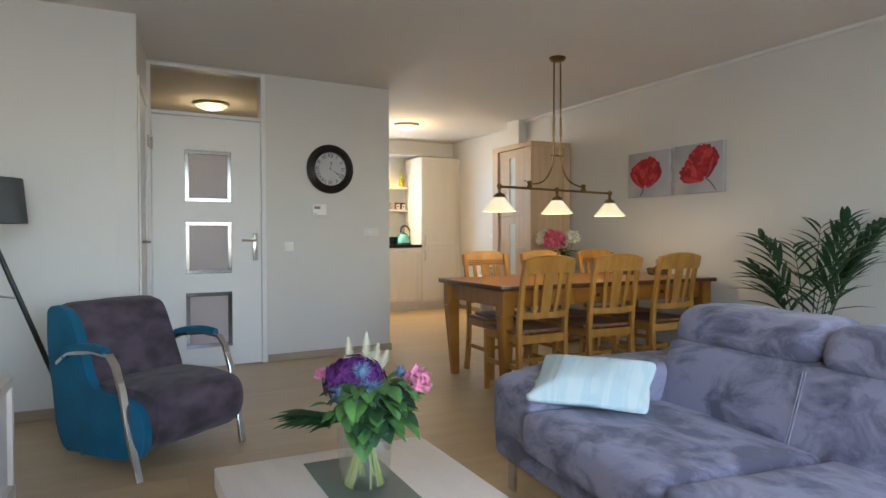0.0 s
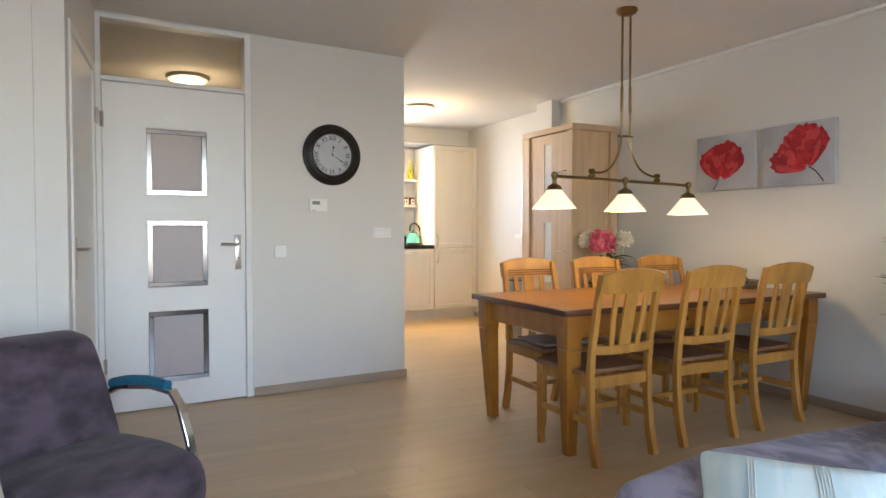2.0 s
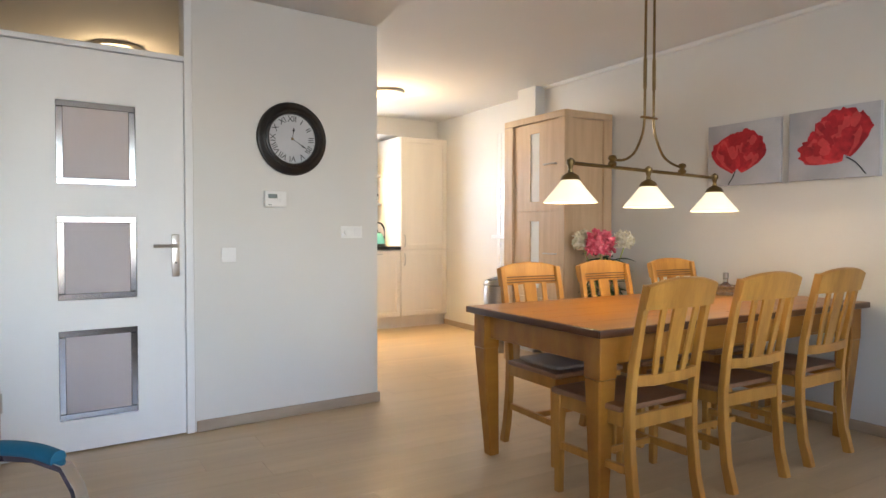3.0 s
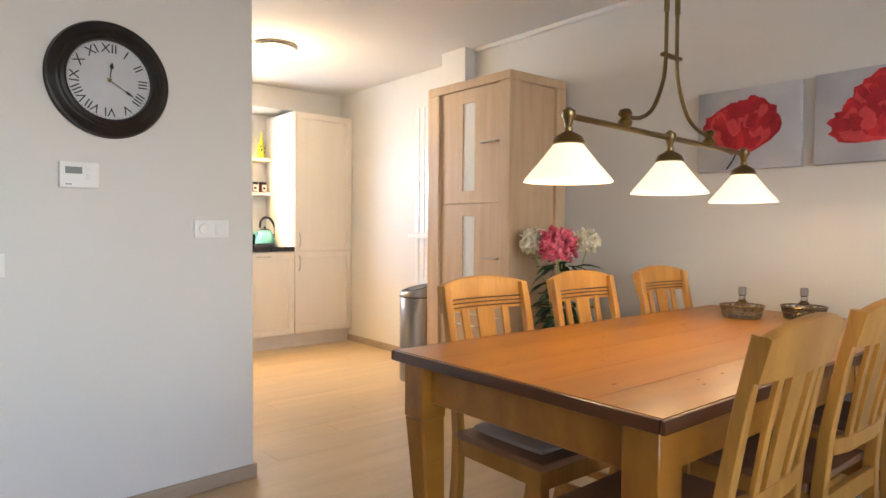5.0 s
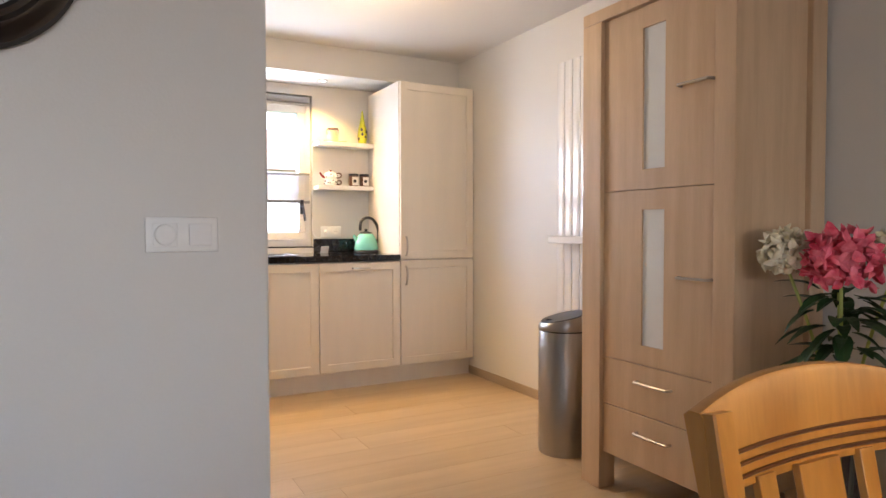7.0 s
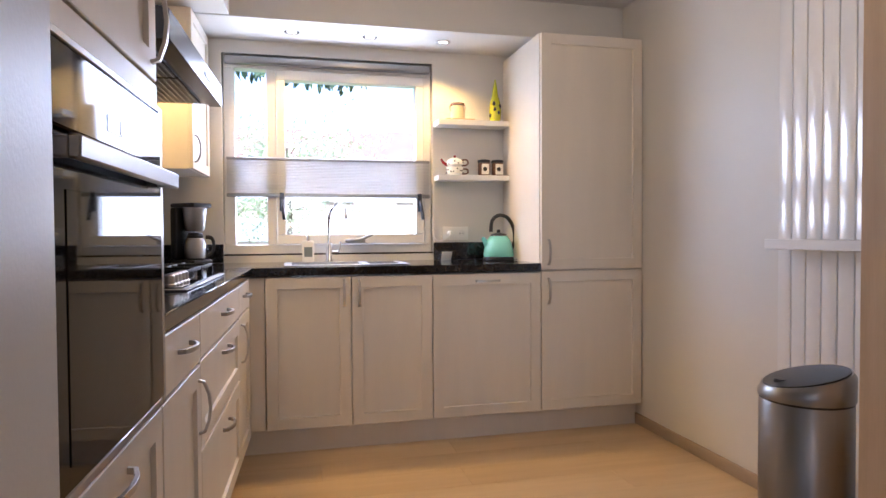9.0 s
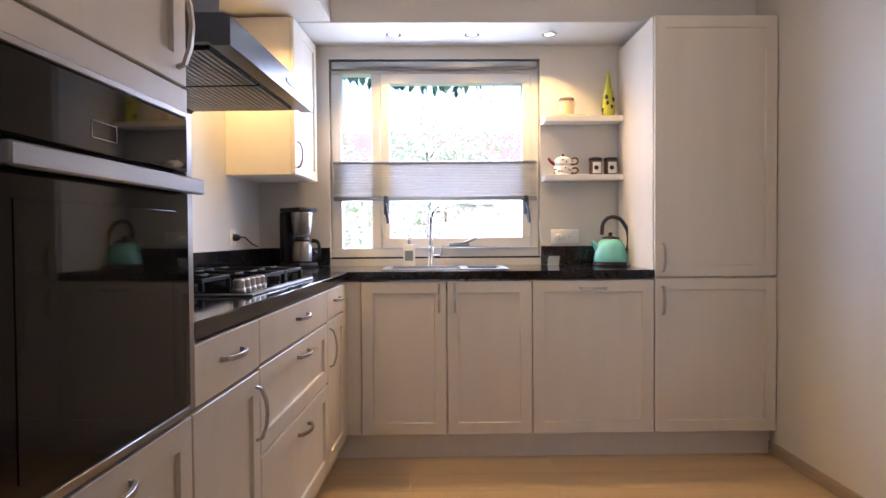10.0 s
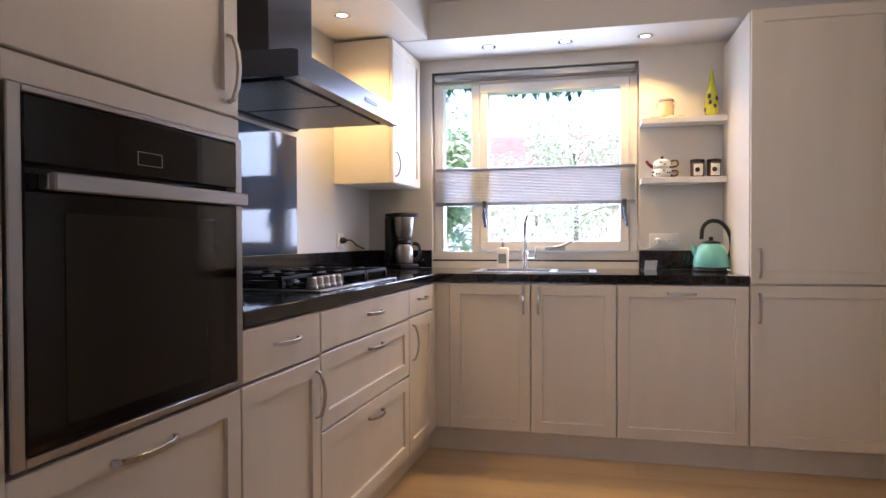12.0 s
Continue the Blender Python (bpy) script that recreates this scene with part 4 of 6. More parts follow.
# bin, radiator, ceiling lamp
bn = thing("waste_bin", pose(3.44, 5.62, 0), "tall brushed steel waste bin with black lid", "waste bin")
part("body", lathem([(0.122, 0.0), (0.124, 0.02), (0.124, 0.600), (0.121, 0.604)], seg=48), STEEL, bn, "brushed steel cylinder")
part("band", lathem([(0.1225, 0.602), (0.1225, 0.609)], seg=48), BLACK, bn, "dark gap below the rim")
bm = lathem([(0.127, 0.609), (0.128, 0.613), (0.128, 0.650), (0.118, 0.668)], seg=48)
for v in bm.verts:
    if v.co.z > 0.64:
        v.co.z += 0.28 * (v.co.x * 0.75 - v.co.y * 0.35)
part("rim", bm, STEEL, bn, "slanting steel rim")
bm = lathem([(0.116, 0.663), (0.112, 0.672), (0.06, 0.676)], seg=40)
for v in bm.verts:
    v.co.z += 0.28 * (v.co.x * 0.75 - v.co.y * 0.35)
part("lid", bm, BLACK, bn, "black plastic flap lid")
part("button", lathem([(0.020, 0.664), (0.018, 0.674)], (-0.07, 0.02, -0.012), 16), BLACK, bn)

rd = thing("vertical_radiator", pose(3.90, 5.70, 0), "tall white panel radiator with a towel bar", "radiator")
part("back", boxm(-0.045, -0.012, 0.005, 0.495, 0.25, 2.08), ENAMEL, rd)
for k in range(7):
    part("panel", boxm(-0.058, -0.045, 0.003 + 0.0705 * k, 0.003 + 0.0705 * k + 0.066, 0.245, 2.09, 0.004, 2), ENAMEL, rd)
part("towel_bar", boxm(-0.145, -0.115, 0.0, 0.465, 1.022, 1.062, 0.004), TRIM, rd, "white towel bar")
for y in (0.06, 0.40):
    part("bracket", boxm(-0.116, -0.058, y, y + 0.03, 1.03, 1.055, 0.002), TRIM, rd)


def bowl_lamp(m, label, r, power, drop):
    c = thing("ceiling_lamp", m, label, "ceiling lamp")
    part("rim", lathem([(r, 0), (r + 0.004, -0.012), (r - 0.004, -0.028), (r - 0.012, -0.030)], seg=36), NICKEL, c, "nickel rim")
    part("bowl", lathem([(r - 0.010, -0.026), (r - 0.035, -0.045), (r * 0.5, -0.066), (r * 0.15, -0.072)], seg=36), OPAL2, c, "lit opal glass bowl")
    lamp("ceiling_lamp_light", "POINT", m @ pose(0, 0, -drop), power, (1.0, 0.70, 0.35), 0.12)


bowl_lamp(pose(2.63, 6.24, HIGH), "lit round opal ceiling lamp with nickel rim", 0.155, 1.95, 0.30)
bowl_lamp(pose(0.37, 5.95, HIGH), "lit round opal hall ceiling lamp", 0.17, 1.0, 0.13)

# ---- things on the clock wall ----
ck = thing("wall_clock", W @ pose(-0.575, 0, 1.638), "round wall clock with thick black rim and Roman numerals", "clock")
TB = pose(0, 0, 0, 90)
part("rim", lathem([(0.208, 0.0), (0.214, 0.012), (0.208, 0.026), (0.196, 0.030), (0.186, 0.040), (0.176, 0.043), (0.166, 0.036), (0.156, 0.040), (0.147, 0.034), (0.143, 0.020), (0.143, 0.008)], seg=64, turn=TB), CLOCKRIM, ck, "moulded black rim")
part("dial", lathem([(0.144, 0.004), (0.144, 0.012)], seg=56, turn=TB), DIAL, ck, "off-white dial")
ROMAN = ["XII", "I", "II", "III", "IIII", "V", "VI", "VII", "VIII", "IX", "X", "XI"]
for k, s_ in enumerate(ROMAN):
    a = radians(90 - 30 * k)
    text(s_, 0.047, INK, "numeral", ck, pose(0.115 * math.cos(a), -0.0125, 0.115 * math.sin(a), 90) @ pose(0, 0, 0, 0, 0, -30 * k))
bm = bmesh.new()
for k in range(60):
    a = radians(6 * k)
    m_ = pose(0, -0.013, 0) @ pose(0, 0, 0, 0, math.degrees(-a), 0)
    made = bmesh.ops.create_cube(bm, size=1, matrix=m_ @ Matrix.Translation((0.138, 0, 0)) @ Matrix.Diagonal((0.005, 0.0008, 0.0012, 1)))
part("minute_marks", bm, INK, ck, smooth=False)


def clock_hand(ang, length, w):
    a = radians(ang)
    bm = bmesh.new()
    dx, dz = math.sin(a), math.cos(a)
    for f0, f1, w0, w1 in ((-0.12, 0.62, 0.4, 0.4), (0.62, 0.76, 0.5, 1.8), (0.76, 1.0, 1.8, 0.15)):
        vs = []
        for f, ww in ((f0, w0), (f1, w1)):
            for s in (-1, 1):
                vs.append((dx * f * length + s * ww * w * dz, dz * f * length - s * ww * w * dx))
        lo = [bm.verts.new((x, -0.0165, z)) for x, z in (vs[0], vs[1], vs[3], vs[2])]
        hi = [bm.verts.new((x, -0.0180, z)) for x, z in (vs[0], vs[1], vs[3], vs[2])]
        bm.faces.new(lo), bm.faces.new(hi)
        for k in range(4):
            bm.faces.new((lo[k], lo[(k + 1) % 4], hi[(k + 1) % 4], hi[k]))
    return bm


part("hour_pointer", clock_hand(8, 0.066, 0.004), INK, ck)
part("minute_pointer", clock_hand(122, 0.098, 0.003), INK, ck)
part("pin", lathem([(0.007, 0.012), (0.007, 0.020)], seg=12, turn=TB), BRASS, ck)

th = thing("room_thermostat", W @ pose(-0.680, 0, 1.283), "white room thermostat with a small grey display", "thermostat")
part("case", boxm(-0.064, 0.064, -0.026, 0, -0.046, 0.046, 0.005, 2), PLASTIC, th)
part("display", boxm(-0.046, 0.008, -0.0272, -0.026, 0.004, 0.028), GREYLCD, th, "grey display")
for z in (0.022, 0.0, -0.012):
    part("button", boxm(0.020, 0.032, -0.0285, -0.026, z - 0.004, z + 0.004, 0.001), TRIM, th)
bm = boxm(-0.046, -0.026, -0.0268, -0.026, -0.036, -0.032)
part("print", bm, GREYLCD, th)
sw = thing("light_switch", W @ pose(-0.187, 0, 1.092), "white double switch plate with dimmer and rocker", "light switch")
part("plate", boxm(-0.073, 0.073, -0.008, 0, -0.037, 0.037, 0.003, 2), PLASTIC, sw)
part("dimmer_frame", boxm(-0.060, -0.010, -0.0105, -0.008, -0.025, 0.025, 0.002), PLASTIC, sw)
part("dimmer_knob", lathem([(0.022, 0.010), (0.021, 0.018), (0.018, 0.020)], (-0.035, 0, 0), 24, TB), PLASTIC, sw)
part("rocker", boxm(0.012, 0.060, -0.013, -0.008, -0.024, 0.024, 0.003, 2), TRIM, sw)
bp_ = thing("blank_plate", W @ pose(-0.945, 0, 0.965), "white blank wall plate", "wall plate")
part("plate", boxm(-0.04, 0.04, -0.007, 0, -0.04, 0.04, 0.003, 2), PLASTIC, bp_)

# ---- dining corner ----
TX0, TX1, TY0, TY1, TZ = 1.745, 3.70, 2.60, 3.525, 0.73
tb = thing("dining_table", pose((TX0 + TX1) / 2, (TY0 + TY1) / 2, 0), "long stained pine dining table with tapered legs", "table")
hx, hy = (TX1 - TX0) / 2, (TY1 - TY0) / 2
for k in range(5):
    y0 = -hy + 0.012 + k * (2 * hy - 0.024) / 5
    part("board", boxm(-hx + 0.012, hx - 0.012, y0, y0 + (2 * hy - 0.024) / 5 - 0.0006, TZ - 0.03, TZ, 0.0006), PINE_TABLE, tb, "stained pine board")
bm = boxm(-hx, hx, -hy, -hy + 0.012, TZ - 0.032, TZ - 0.001, 0.004, 2)
box(bm, -hx, hx, hy - 0.012, hy, TZ - 0.032, TZ - 0.001, 0.004, 2)
box(bm, -hx, -hx + 0.012, -hy + 0.012, hy - 0.012, TZ - 0.032, TZ - 0.001, 0.004, 2)
box(bm, hx - 0.012, hx, -hy + 0.012, hy - 0.012, TZ - 0.032, TZ - 0.001, 0.004, 2)
part("edge", bm, PINE_DARK, tb, "dark moulded table edge")
ax, ay = hx - 0.075, hy - 0.075
for sx in (-1, 1):
    for sy in (-1, 1):
        bm = beamm([(sx * (ax - 0.02), sy * (ay - 0.02), 0), (sx * ax, sy * ay, 0.53)], 0.055, 0.055, 0.09, 0.09)
        box(bm, sx * ax - 0.045, sx * ax + 0.045, sy * ay - 0.045, sy * ay + 0.045, 0.53, TZ - 0.033, 0.003)
        part("leg", bm, PINE_TABLE, tb, "square tapered pine leg")
for sy in (-1, 1):
    part("apron", boxm(-ax + 0.045, ax - 0.045, sy * ay - 0.012, sy * ay + 0.012, TZ - 0.15, TZ - 0.033, 0.002), PINE_TABLE, tb)
for sx in (-1, 1):
    part("apron", boxm(sx * ax - 0.012, sx * ax + 0.012, -ay + 0.045, ay - 0.045, TZ - 0.15, TZ - 0.033, 0.002), PINE_TABLE, tb)
for x in (-0.15, 0.45):
    dr = part("drawer_front", boxm(x - 0.2, x + 0.2, -ay - 0.017, -ay - 0.0125, TZ - 0.14, TZ - 0.045, 0.002), PINE_TABLE, tb)
    part("knob", lathem([(0.008, 0), (0.014, 0.012), (0.012, 0.02)], (x, -ay - 0.017, TZ - 0.092), 12, TB), PINE_DARK, dr)
rk = random.Random(4)
bm = bmesh.new()
for k in range(26):
    x, y = rk.uniform(-hx + 0.06, hx - 0.06), rk.uniform(-hy + 0.05, hy - 0.05)
    r = rk.uniform(0.004, 0.010)
    lathe(bm, [(r, 0), (r * 0.9, 0.0004)], (x, y, TZ), 9, squash=0.6)
part("knots", bm, KNOT, tb, "dark pine knots", smooth=False)


def make_chair(m):
    c = thing("dining_chair", m, "honey pine dining chair with slatted back", "chair", "chairs round the dining table")
    for sx in (-1, 1):
        x = sx * 0.185
        pts = [(sx * 0.182, -0.235, 0), (x, -0.205, 0.12), (x, -0.188, 0.28), (x, -0.185, 0.42), (x, -0.200, 0.58), (x, -0.232, 0.76), (sx * 0.183, -0.262, 0.905)]
        part("back_leg", beamm(pts, 0.034, 0.042, 0.030, 0.026), PINE_CHAIR, c)
        part("front_leg", beamm([(sx * 0.19, 0.185, 0), (sx * 0.19, 0.185, 0.415)], 0.030, 0.030, 0.038, 0.038), PINE_CHAIR, c)
        part("stretcher", beamm([(sx * 0.185, -0.17, 0.20), (sx * 0.19, 0.17, 0.20)], 0.018, 0.030, cross=(1, 0, 0)), PINE_CHAIR, c)
        part("seat_rail", beamm([(sx * 0.187, -0.165, 0.39), (sx * 0.19, 0.167, 0.39)], 0.020, 0.055), PINE_CHAIR, c)
    part("cross_stretcher", beamm([(-0.178, 0.02, 0.20), (0.178, 0.02, 0.20)], 0.026, 0.016, cross=(0, 0, 1)), PINE_CHAIR, c)
    part("front_rail", beamm([(-0.17, 0.188, 0.385), (0.17, 0.188, 0.385)], 0.055, 0.02, cross=(0, 0, 1)), PINE_CHAIR, c)
    part("back_rail", beamm([(-0.168, -0.188, 0.385), (0.168, -0.188, 0.385)], 0.055, 0.02, cross=(0, 0, 1)), PINE_CHAIR, c)

    def dish(p):
        if p.z > 0.43:
            p.z -= 0.012 * max(0, 1 - (p.x / 0.17) ** 2) * max(0, 1 - (p.y / 0.18) ** 2)
        return p
    part("seat", soft(-0.215, 0.215, -0.165, 0.215, 0.417, 0.445, 0.010, 0, 8, shape=dish), SEATWOOD, c, "dark dished wooden seat")
    # top rail: arched above, curved in plan
    bm, N = bmesh.new(), 14
    rows = []
    for k in range(N + 1):
        f = -1 + 2 * k / N
        x = 0.200 * f
        yb = -0.262 - 0.020 * (1 - f * f)
        top = 0.905 + 0.028 * (1 - abs(f) ** 2.2)
        rows.append([bm.verts.new(p) for p in ((x, yb + 0.012, 0.815), (x, yb - 0.012 + 0.008, 0.815), (x, yb - 0.026, top - 0.006), (x, yb - 0.018, top), (x, yb - 0.004, top), (x, yb + 0.000, top - 0.006))])
    for a, b in zip(rows, rows[1:]):
        for j in range(6):
            bm.faces.new((a[j], a[(j + 1) % 6], b[(j + 1) % 6], b[j]))
    bm.faces.new(rows[0]), bm.faces.new(rows[-1][::-1])
    tr = part("top_rail", bm, PINE_CHAIR, c, "arched pine top rail")
    for z in (0.828, 0.842, 0.856):
        pts = []
        for k in range(9):
            f = -1 + 2 * k / 8
            pts.append((0.180 * f, -0.262 - 0.020 * (1 - f * f) + 0.0125 - 0.12 * (z - 0.815), z))
        part("groove", tubem(pts, 0.0028, 6, smooth=2), PINE_DARK, tr, "carved groove line")
    part("lower_rail", beamm([(-0.172, -0.204, 0.545), (-0.09, -0.212, 0.540), (0.09, -0.212, 0.540), (0.172, -0.204, 0.545)], 0.042, 0.020, cross=(0, 0, 1)), PINE_CHAIR, c)
    for x, w in ((-0.092, 0.030), (0.0, 0.078), (0.092, 0.030)):
        part("slat", beamm([(x * 0.88, -0.213, 0.555), (x, -0.238, 0.69), (x * 1.05, -0.266, 0.822)], w * 0.92, 0.011, w), PINE_CHAIR, c)
    return c


ch = make_chair(pose(2.02, 2.735, 0, 0, 0, 2))
for x, y, a in ((2.615, 2.748, -1), (3.192, 2.765, 1.5), (2.185, 3.315, 179), (2.735, 3.310, 181), (3.325, 3.315, 180)):
    copy_thing(ch, pose(x, y, 0, 0, 0, a))
single("seat_cushion", soft(-0.16, 0.16, -0.14, 0.16, 0.440, 0.462, 0.010, 0.006, 8, 0.004), material("grey_cushion_cloth", (0.36, 0.29, 0.24), 0.9, vary=0.08, fine=150, bump=0.3),
       pose(2.185, 3.315, 0, 0, 0, 179), "thin grey seat cushion lying on a dining chair", "cushion")

# pendant over the table
PY = 3.068
pd = thing("pendant_lamp", pose(2.525, PY, HIGH), "aged brass pendant lamp with three opal glass shades", "pendant lamp")
pm = pose(-2.525, -PY, -HIGH)
part("ceiling_rose", lathem([(0.062, 0), (0.064, -0.010), (0.050, -0.028), (0.020, -0.036)], seg=28), BRASS, pd)
for sx in (-1, 1):
    part("rod", tubem([(2.525 + sx * 0.030, PY, 2.37), (2.525 + sx * 0.032, PY, 1.66)], 0.0065, 8, smooth=0), BRASS, pd, m=pm)
    part("sleeve", tubem([(2.525 + sx * 0.031, PY, 1.95), (2.525 + sx * 0.032, PY, 1.80)], 0.009, 8, smooth=0), BRASS, pd, m=pm)
    xe = 2.525 + sx * 0.249
    ze = 1.435 - sx * 0.006
    part("curved_arm", tubem([(2.525 + sx * 0.032, PY, 1.66), (2.525 + sx * 0.045, PY, 1.58), (2.525 + sx * 0.10, PY, 1.485), (2.525 + sx * 0.17, PY, 1.445), (xe, PY, ze)], 0.0065, 8), BRASS, pd, m=pm)
    part("joint", lathem([(0.006, -0.045), (0.018, -0.036), (0.022, -0.022), (0.012, -0.010), (0.022, 0.0), (0.016, 0.014), (0.004, 0.018)], (xe, PY, ze + 0.005), 14), BRASS, pd, m=pm)
part("clip", boxm(-0.055, 0.055, -0.009, 0.009, 1.655 - HIGH, 1.667 - HIGH, 0.003), BRASS, pd)
part("bar", tubem([(2.014, PY, 1.411), (3.036, PY, 1.388)], 0.009, 10, smooth=0), BRASS, pd, m=pm)
for x, z in ((2.014, 1.411), (2.525, 1.400), (3.036, 1.388)):
    hold = part("lamp_holder", lathem([(0.004, 0.024), (0.018, 0.014), (0.020, 0.0), (0.013, -0.012), (0.009, -0.03), (0.012, -0.032), (0.012, -0.042), (0.038, -0.058), (0.046, -0.076), (0.044, -0.078)], (x, PY, z), 18), BRASS, pd, m=pm)
    bm = lathem([(0.034, -0.072), (0.044, -0.082), (0.080, -0.128), (0.117, -0.172), (0.122, -0.181), (0.116, -0.178), (0.078, -0.134), (0.042, -0.088)], (x, PY, z), 40)
    part("shade", bm, OPAL, pd, "lit conical opal glass shade", m=pm)
    part("bulb", lathem([(0.012, -0.10), (0.028, -0.12), (0.030, -0.14), (0.018, -0.16), (0.004, -0.166)], (x, PY, z), 16), BULB, pd, m=pm)
    lamp("pendant_light", "POINT", pose(x, PY, z - 0.20), 0.38, WARM, 0.04)

# oak cabinet with frosted strips
cb = thing("display_cabinet", pose(0, 0, 0), "tall limed oak cabinet with narrow frosted glass strips", "cabinet")
CX0, CX1, CY0, CY1 = 3.27, 3.765, 4.525, 5.285
part("body", boxm(CX0 + 0.05, CX1 - 0.06, CY0 + 0.022, CY1 - 0.022, 0.155, 1.965), OAK, cb)
for y0, y1 in ((CY0, CY0 + 0.085), (CY1 - 0.115, CY1)):
    part("front_post", boxm(CX0, CX0 + 0.09, y0, y1, 0, 1.965, 0.003), OAK, cb)
    part("rear_post", boxm(CX1 - 0.085, CX1, y0, y1, 0, 1.965, 0.003), OAK, cb)
part("top", boxm(CX0, CX1, CY0, CY1, 1.966, 2.018, 0.003), OAK, cb)
DY0, DY1 = CY0 + 0.087, CY1 - 0.117


def cab_front(name, z0, z1, strip=None):
    bm = bmesh.new()
    if strip:
        a, b, s0, s1 = strip
        box(bm, CX0 + 0.018, CX0 + 0.040, DY0, a, z0, z1)
        box(bm, CX0 + 0.018, CX0 + 0.040, b, DY1, z0, z1)
        box(bm, CX0 + 0.018, CX0 + 0.040, a, b, z0, s0)
        box(bm, CX0 + 0.018, CX0 + 0.040, a, b, s1, z1)
    else:
        box(bm, CX0 + 0.018, CX0 + 0.040, DY0, DY1, z0, z1, 0.002)
    d = part(name, bm, OAK, cb, smooth=False)
    if strip:
        part("glass_strip", boxm(CX0 + 0.026, CX0 + 0.031, a, b, s0, s1), FROST, d, "frosted glass strip")
    return d


def cab_handle(d, y0, y1, z):
    part("handle", tubem([(CX0 + 0.018, y0, z), (CX0 - 0.006, y0 + 0.004, z), (CX0 - 0.010, y0 + 0.02, z), (CX0 - 0.010, y1 - 0.02, z), (CX0 - 0.006, y1 - 0.004, z), (CX0 + 0.018, y1, z)], 0.0055, 8, smooth=2), NICKEL, d, "slim nickel bar handle")


d = cab_front("door", 1.258, 1.962, (4.842, 4.955, 1.335, 1.880))
cab_handle(d, 4.625, 4.765, 1.62)
d = cab_front("door", 0.570, 1.254, (4.842, 4.955, 0.645, 1.178))
cab_handle(d, 4.625, 4.765, 0.925)
for z0, z1 in ((0.372, 0.566), (0.160, 0.368)):
    d = cab_front("drawer", z0, z1)
    cab_handle(d, 4.80, 4.97, (z0 + z1) / 2 + 0.03)

# paintings


def poppy(y0, y1, z0, z1, foot, axis, spread, r, seed, stem):
    p = thing("canvas_painting", pose(3.784, (y0 + y1) / 2, (z0 + z1) / 2), "square canvas painting of a red poppy on grey", "painting", "pair of poppy paintings")
    w, h = (y1 - y0) / 2, (z1 - z0) / 2
    part("canvas", boxm(-0.030, 0, -w, w, -h, h, 0.003, 2), CANVAS, p)
    rr = random.Random(seed)
    layer = [0]

    def petal(ang, long, wide, mat, lift=0.0):
        """One painted petal: narrow at its foot, with a ragged outer edge."""
        bm = bmesh.new()
        layer[0] += 1
        dep = -0.0312 - 0.00022 * layer[0]
        sn, c = math.sin(radians(ang)), math.cos(radians(ang))
        left, right, tip = [], [], []
        for k in range(7):
            f = k / 6
            hw = wide * (0.50 + 0.50 * math.sin(math.pi / 2 * min(1.0, f * 1.25)) ** 0.9)
            left.append((hw * (1 + rr.uniform(-0.05, 0.05)), lift + long * 0.80 * f))
            right.append((-hw * (1 + rr.uniform(-0.05, 0.05)), lift + long * 0.80 * f))
        n = 9
        for k in range(1, n):
            u = 1 - 2 * k / n
            tip.append((wide * u, lift + long * (0.80 + 0.20 * math.sqrt(max(0.0, 1 - u * u))) * (1.0 + rr.uniform(-0.075, 0.045))))
        vs = [bm.verts.new((dep, foot[0] + v * c + u * sn, foot[1] + u * c - v * sn)) for v, u in left + tip + right[::-1]]
        bm.faces.new(vs)
        part("petal", bm, mat, p, smooth=False)
    for n, long, wide, mats in ((7, 1.0, 0.34, (POPPY, POPPY3)), (6, 0.88, 0.30, (POPPY, POPPY2)), (5, 0.70, 0.28, (POPPY2, POPPY)), (3, 0.50, 0.22, (POPPY, POPPY3))):
        order = list(range(n))
        rr.shuffle(order)
        for k in order:
            a = axis + spread * (-1 + 2 * k / (n - 1)) * (0.55 + 0.45 * long)
            petal(a + rr.uniform(-4, 4), r * long * rr.uniform(0.92, 1.06), r * wide * rr.uniform(0.8, 1.1), mats[k % 2])
    for k in range(22):
        far = rr.uniform(0.25, 0.72)
        petal(axis + spread * (-1 + 2 * ((k * 0.618) % 1.0)) * 1.05, r * rr.uniform(0.22, 0.36), r * rr.uniform(0.07, 0.14), (POPPY, POPPY2, POPPY3)[k % 3], r * far)
    part("stem", tubem([(-0.0315, q[0], q[1]) for q in stem], 0.0032, 6), INK, p, "dark painted stem")


poppy(3.146, 3.646, 1.398, 1.796, (0.030, -0.095), -4, 42, 0.245, 2, [(0.045, -0.11), (0.065, -0.15), (0.095, -0.192)])
poppy(2.595, 3.092, 1.398, 1.799, (-0.065, -0.070), 30, 50, 0.245, 5, [(-0.078, -0.085), (-0.13, -0.12), (-0.18, -0.185)])


# ---- plants and flowers ----
def leaf_into(bm, base, way, up, length, width, bend=0.3, n=5):
    way, up = Vector(way).normalized(), Vector(up).normalized()
    side = way.cross(up)
    if side.length < 1e-4:
        side = way.orthogonal()
    side.normalize()
    up = side.cross(way)
    prev = None
    for k in range(n + 1):
        f = k / n
        c = Vector(base) + way * length * f - up * bend * length * f * f
        w = width * math.sin(math.pi * min(0.98, 0.06 + 0.94 * f)) ** 0.75
        row = [bm.verts.new(c - side * w / 2 + up * w * 0.18), bm.verts.new(c), bm.verts.new(c + side * w / 2 + up * w * 0.18)]
        if prev:
            bm.faces.new((prev[0], prev[1], row[1], row[0]))
            bm.faces.new((prev[1], prev[2], row[2], row[1]))
        prev = row


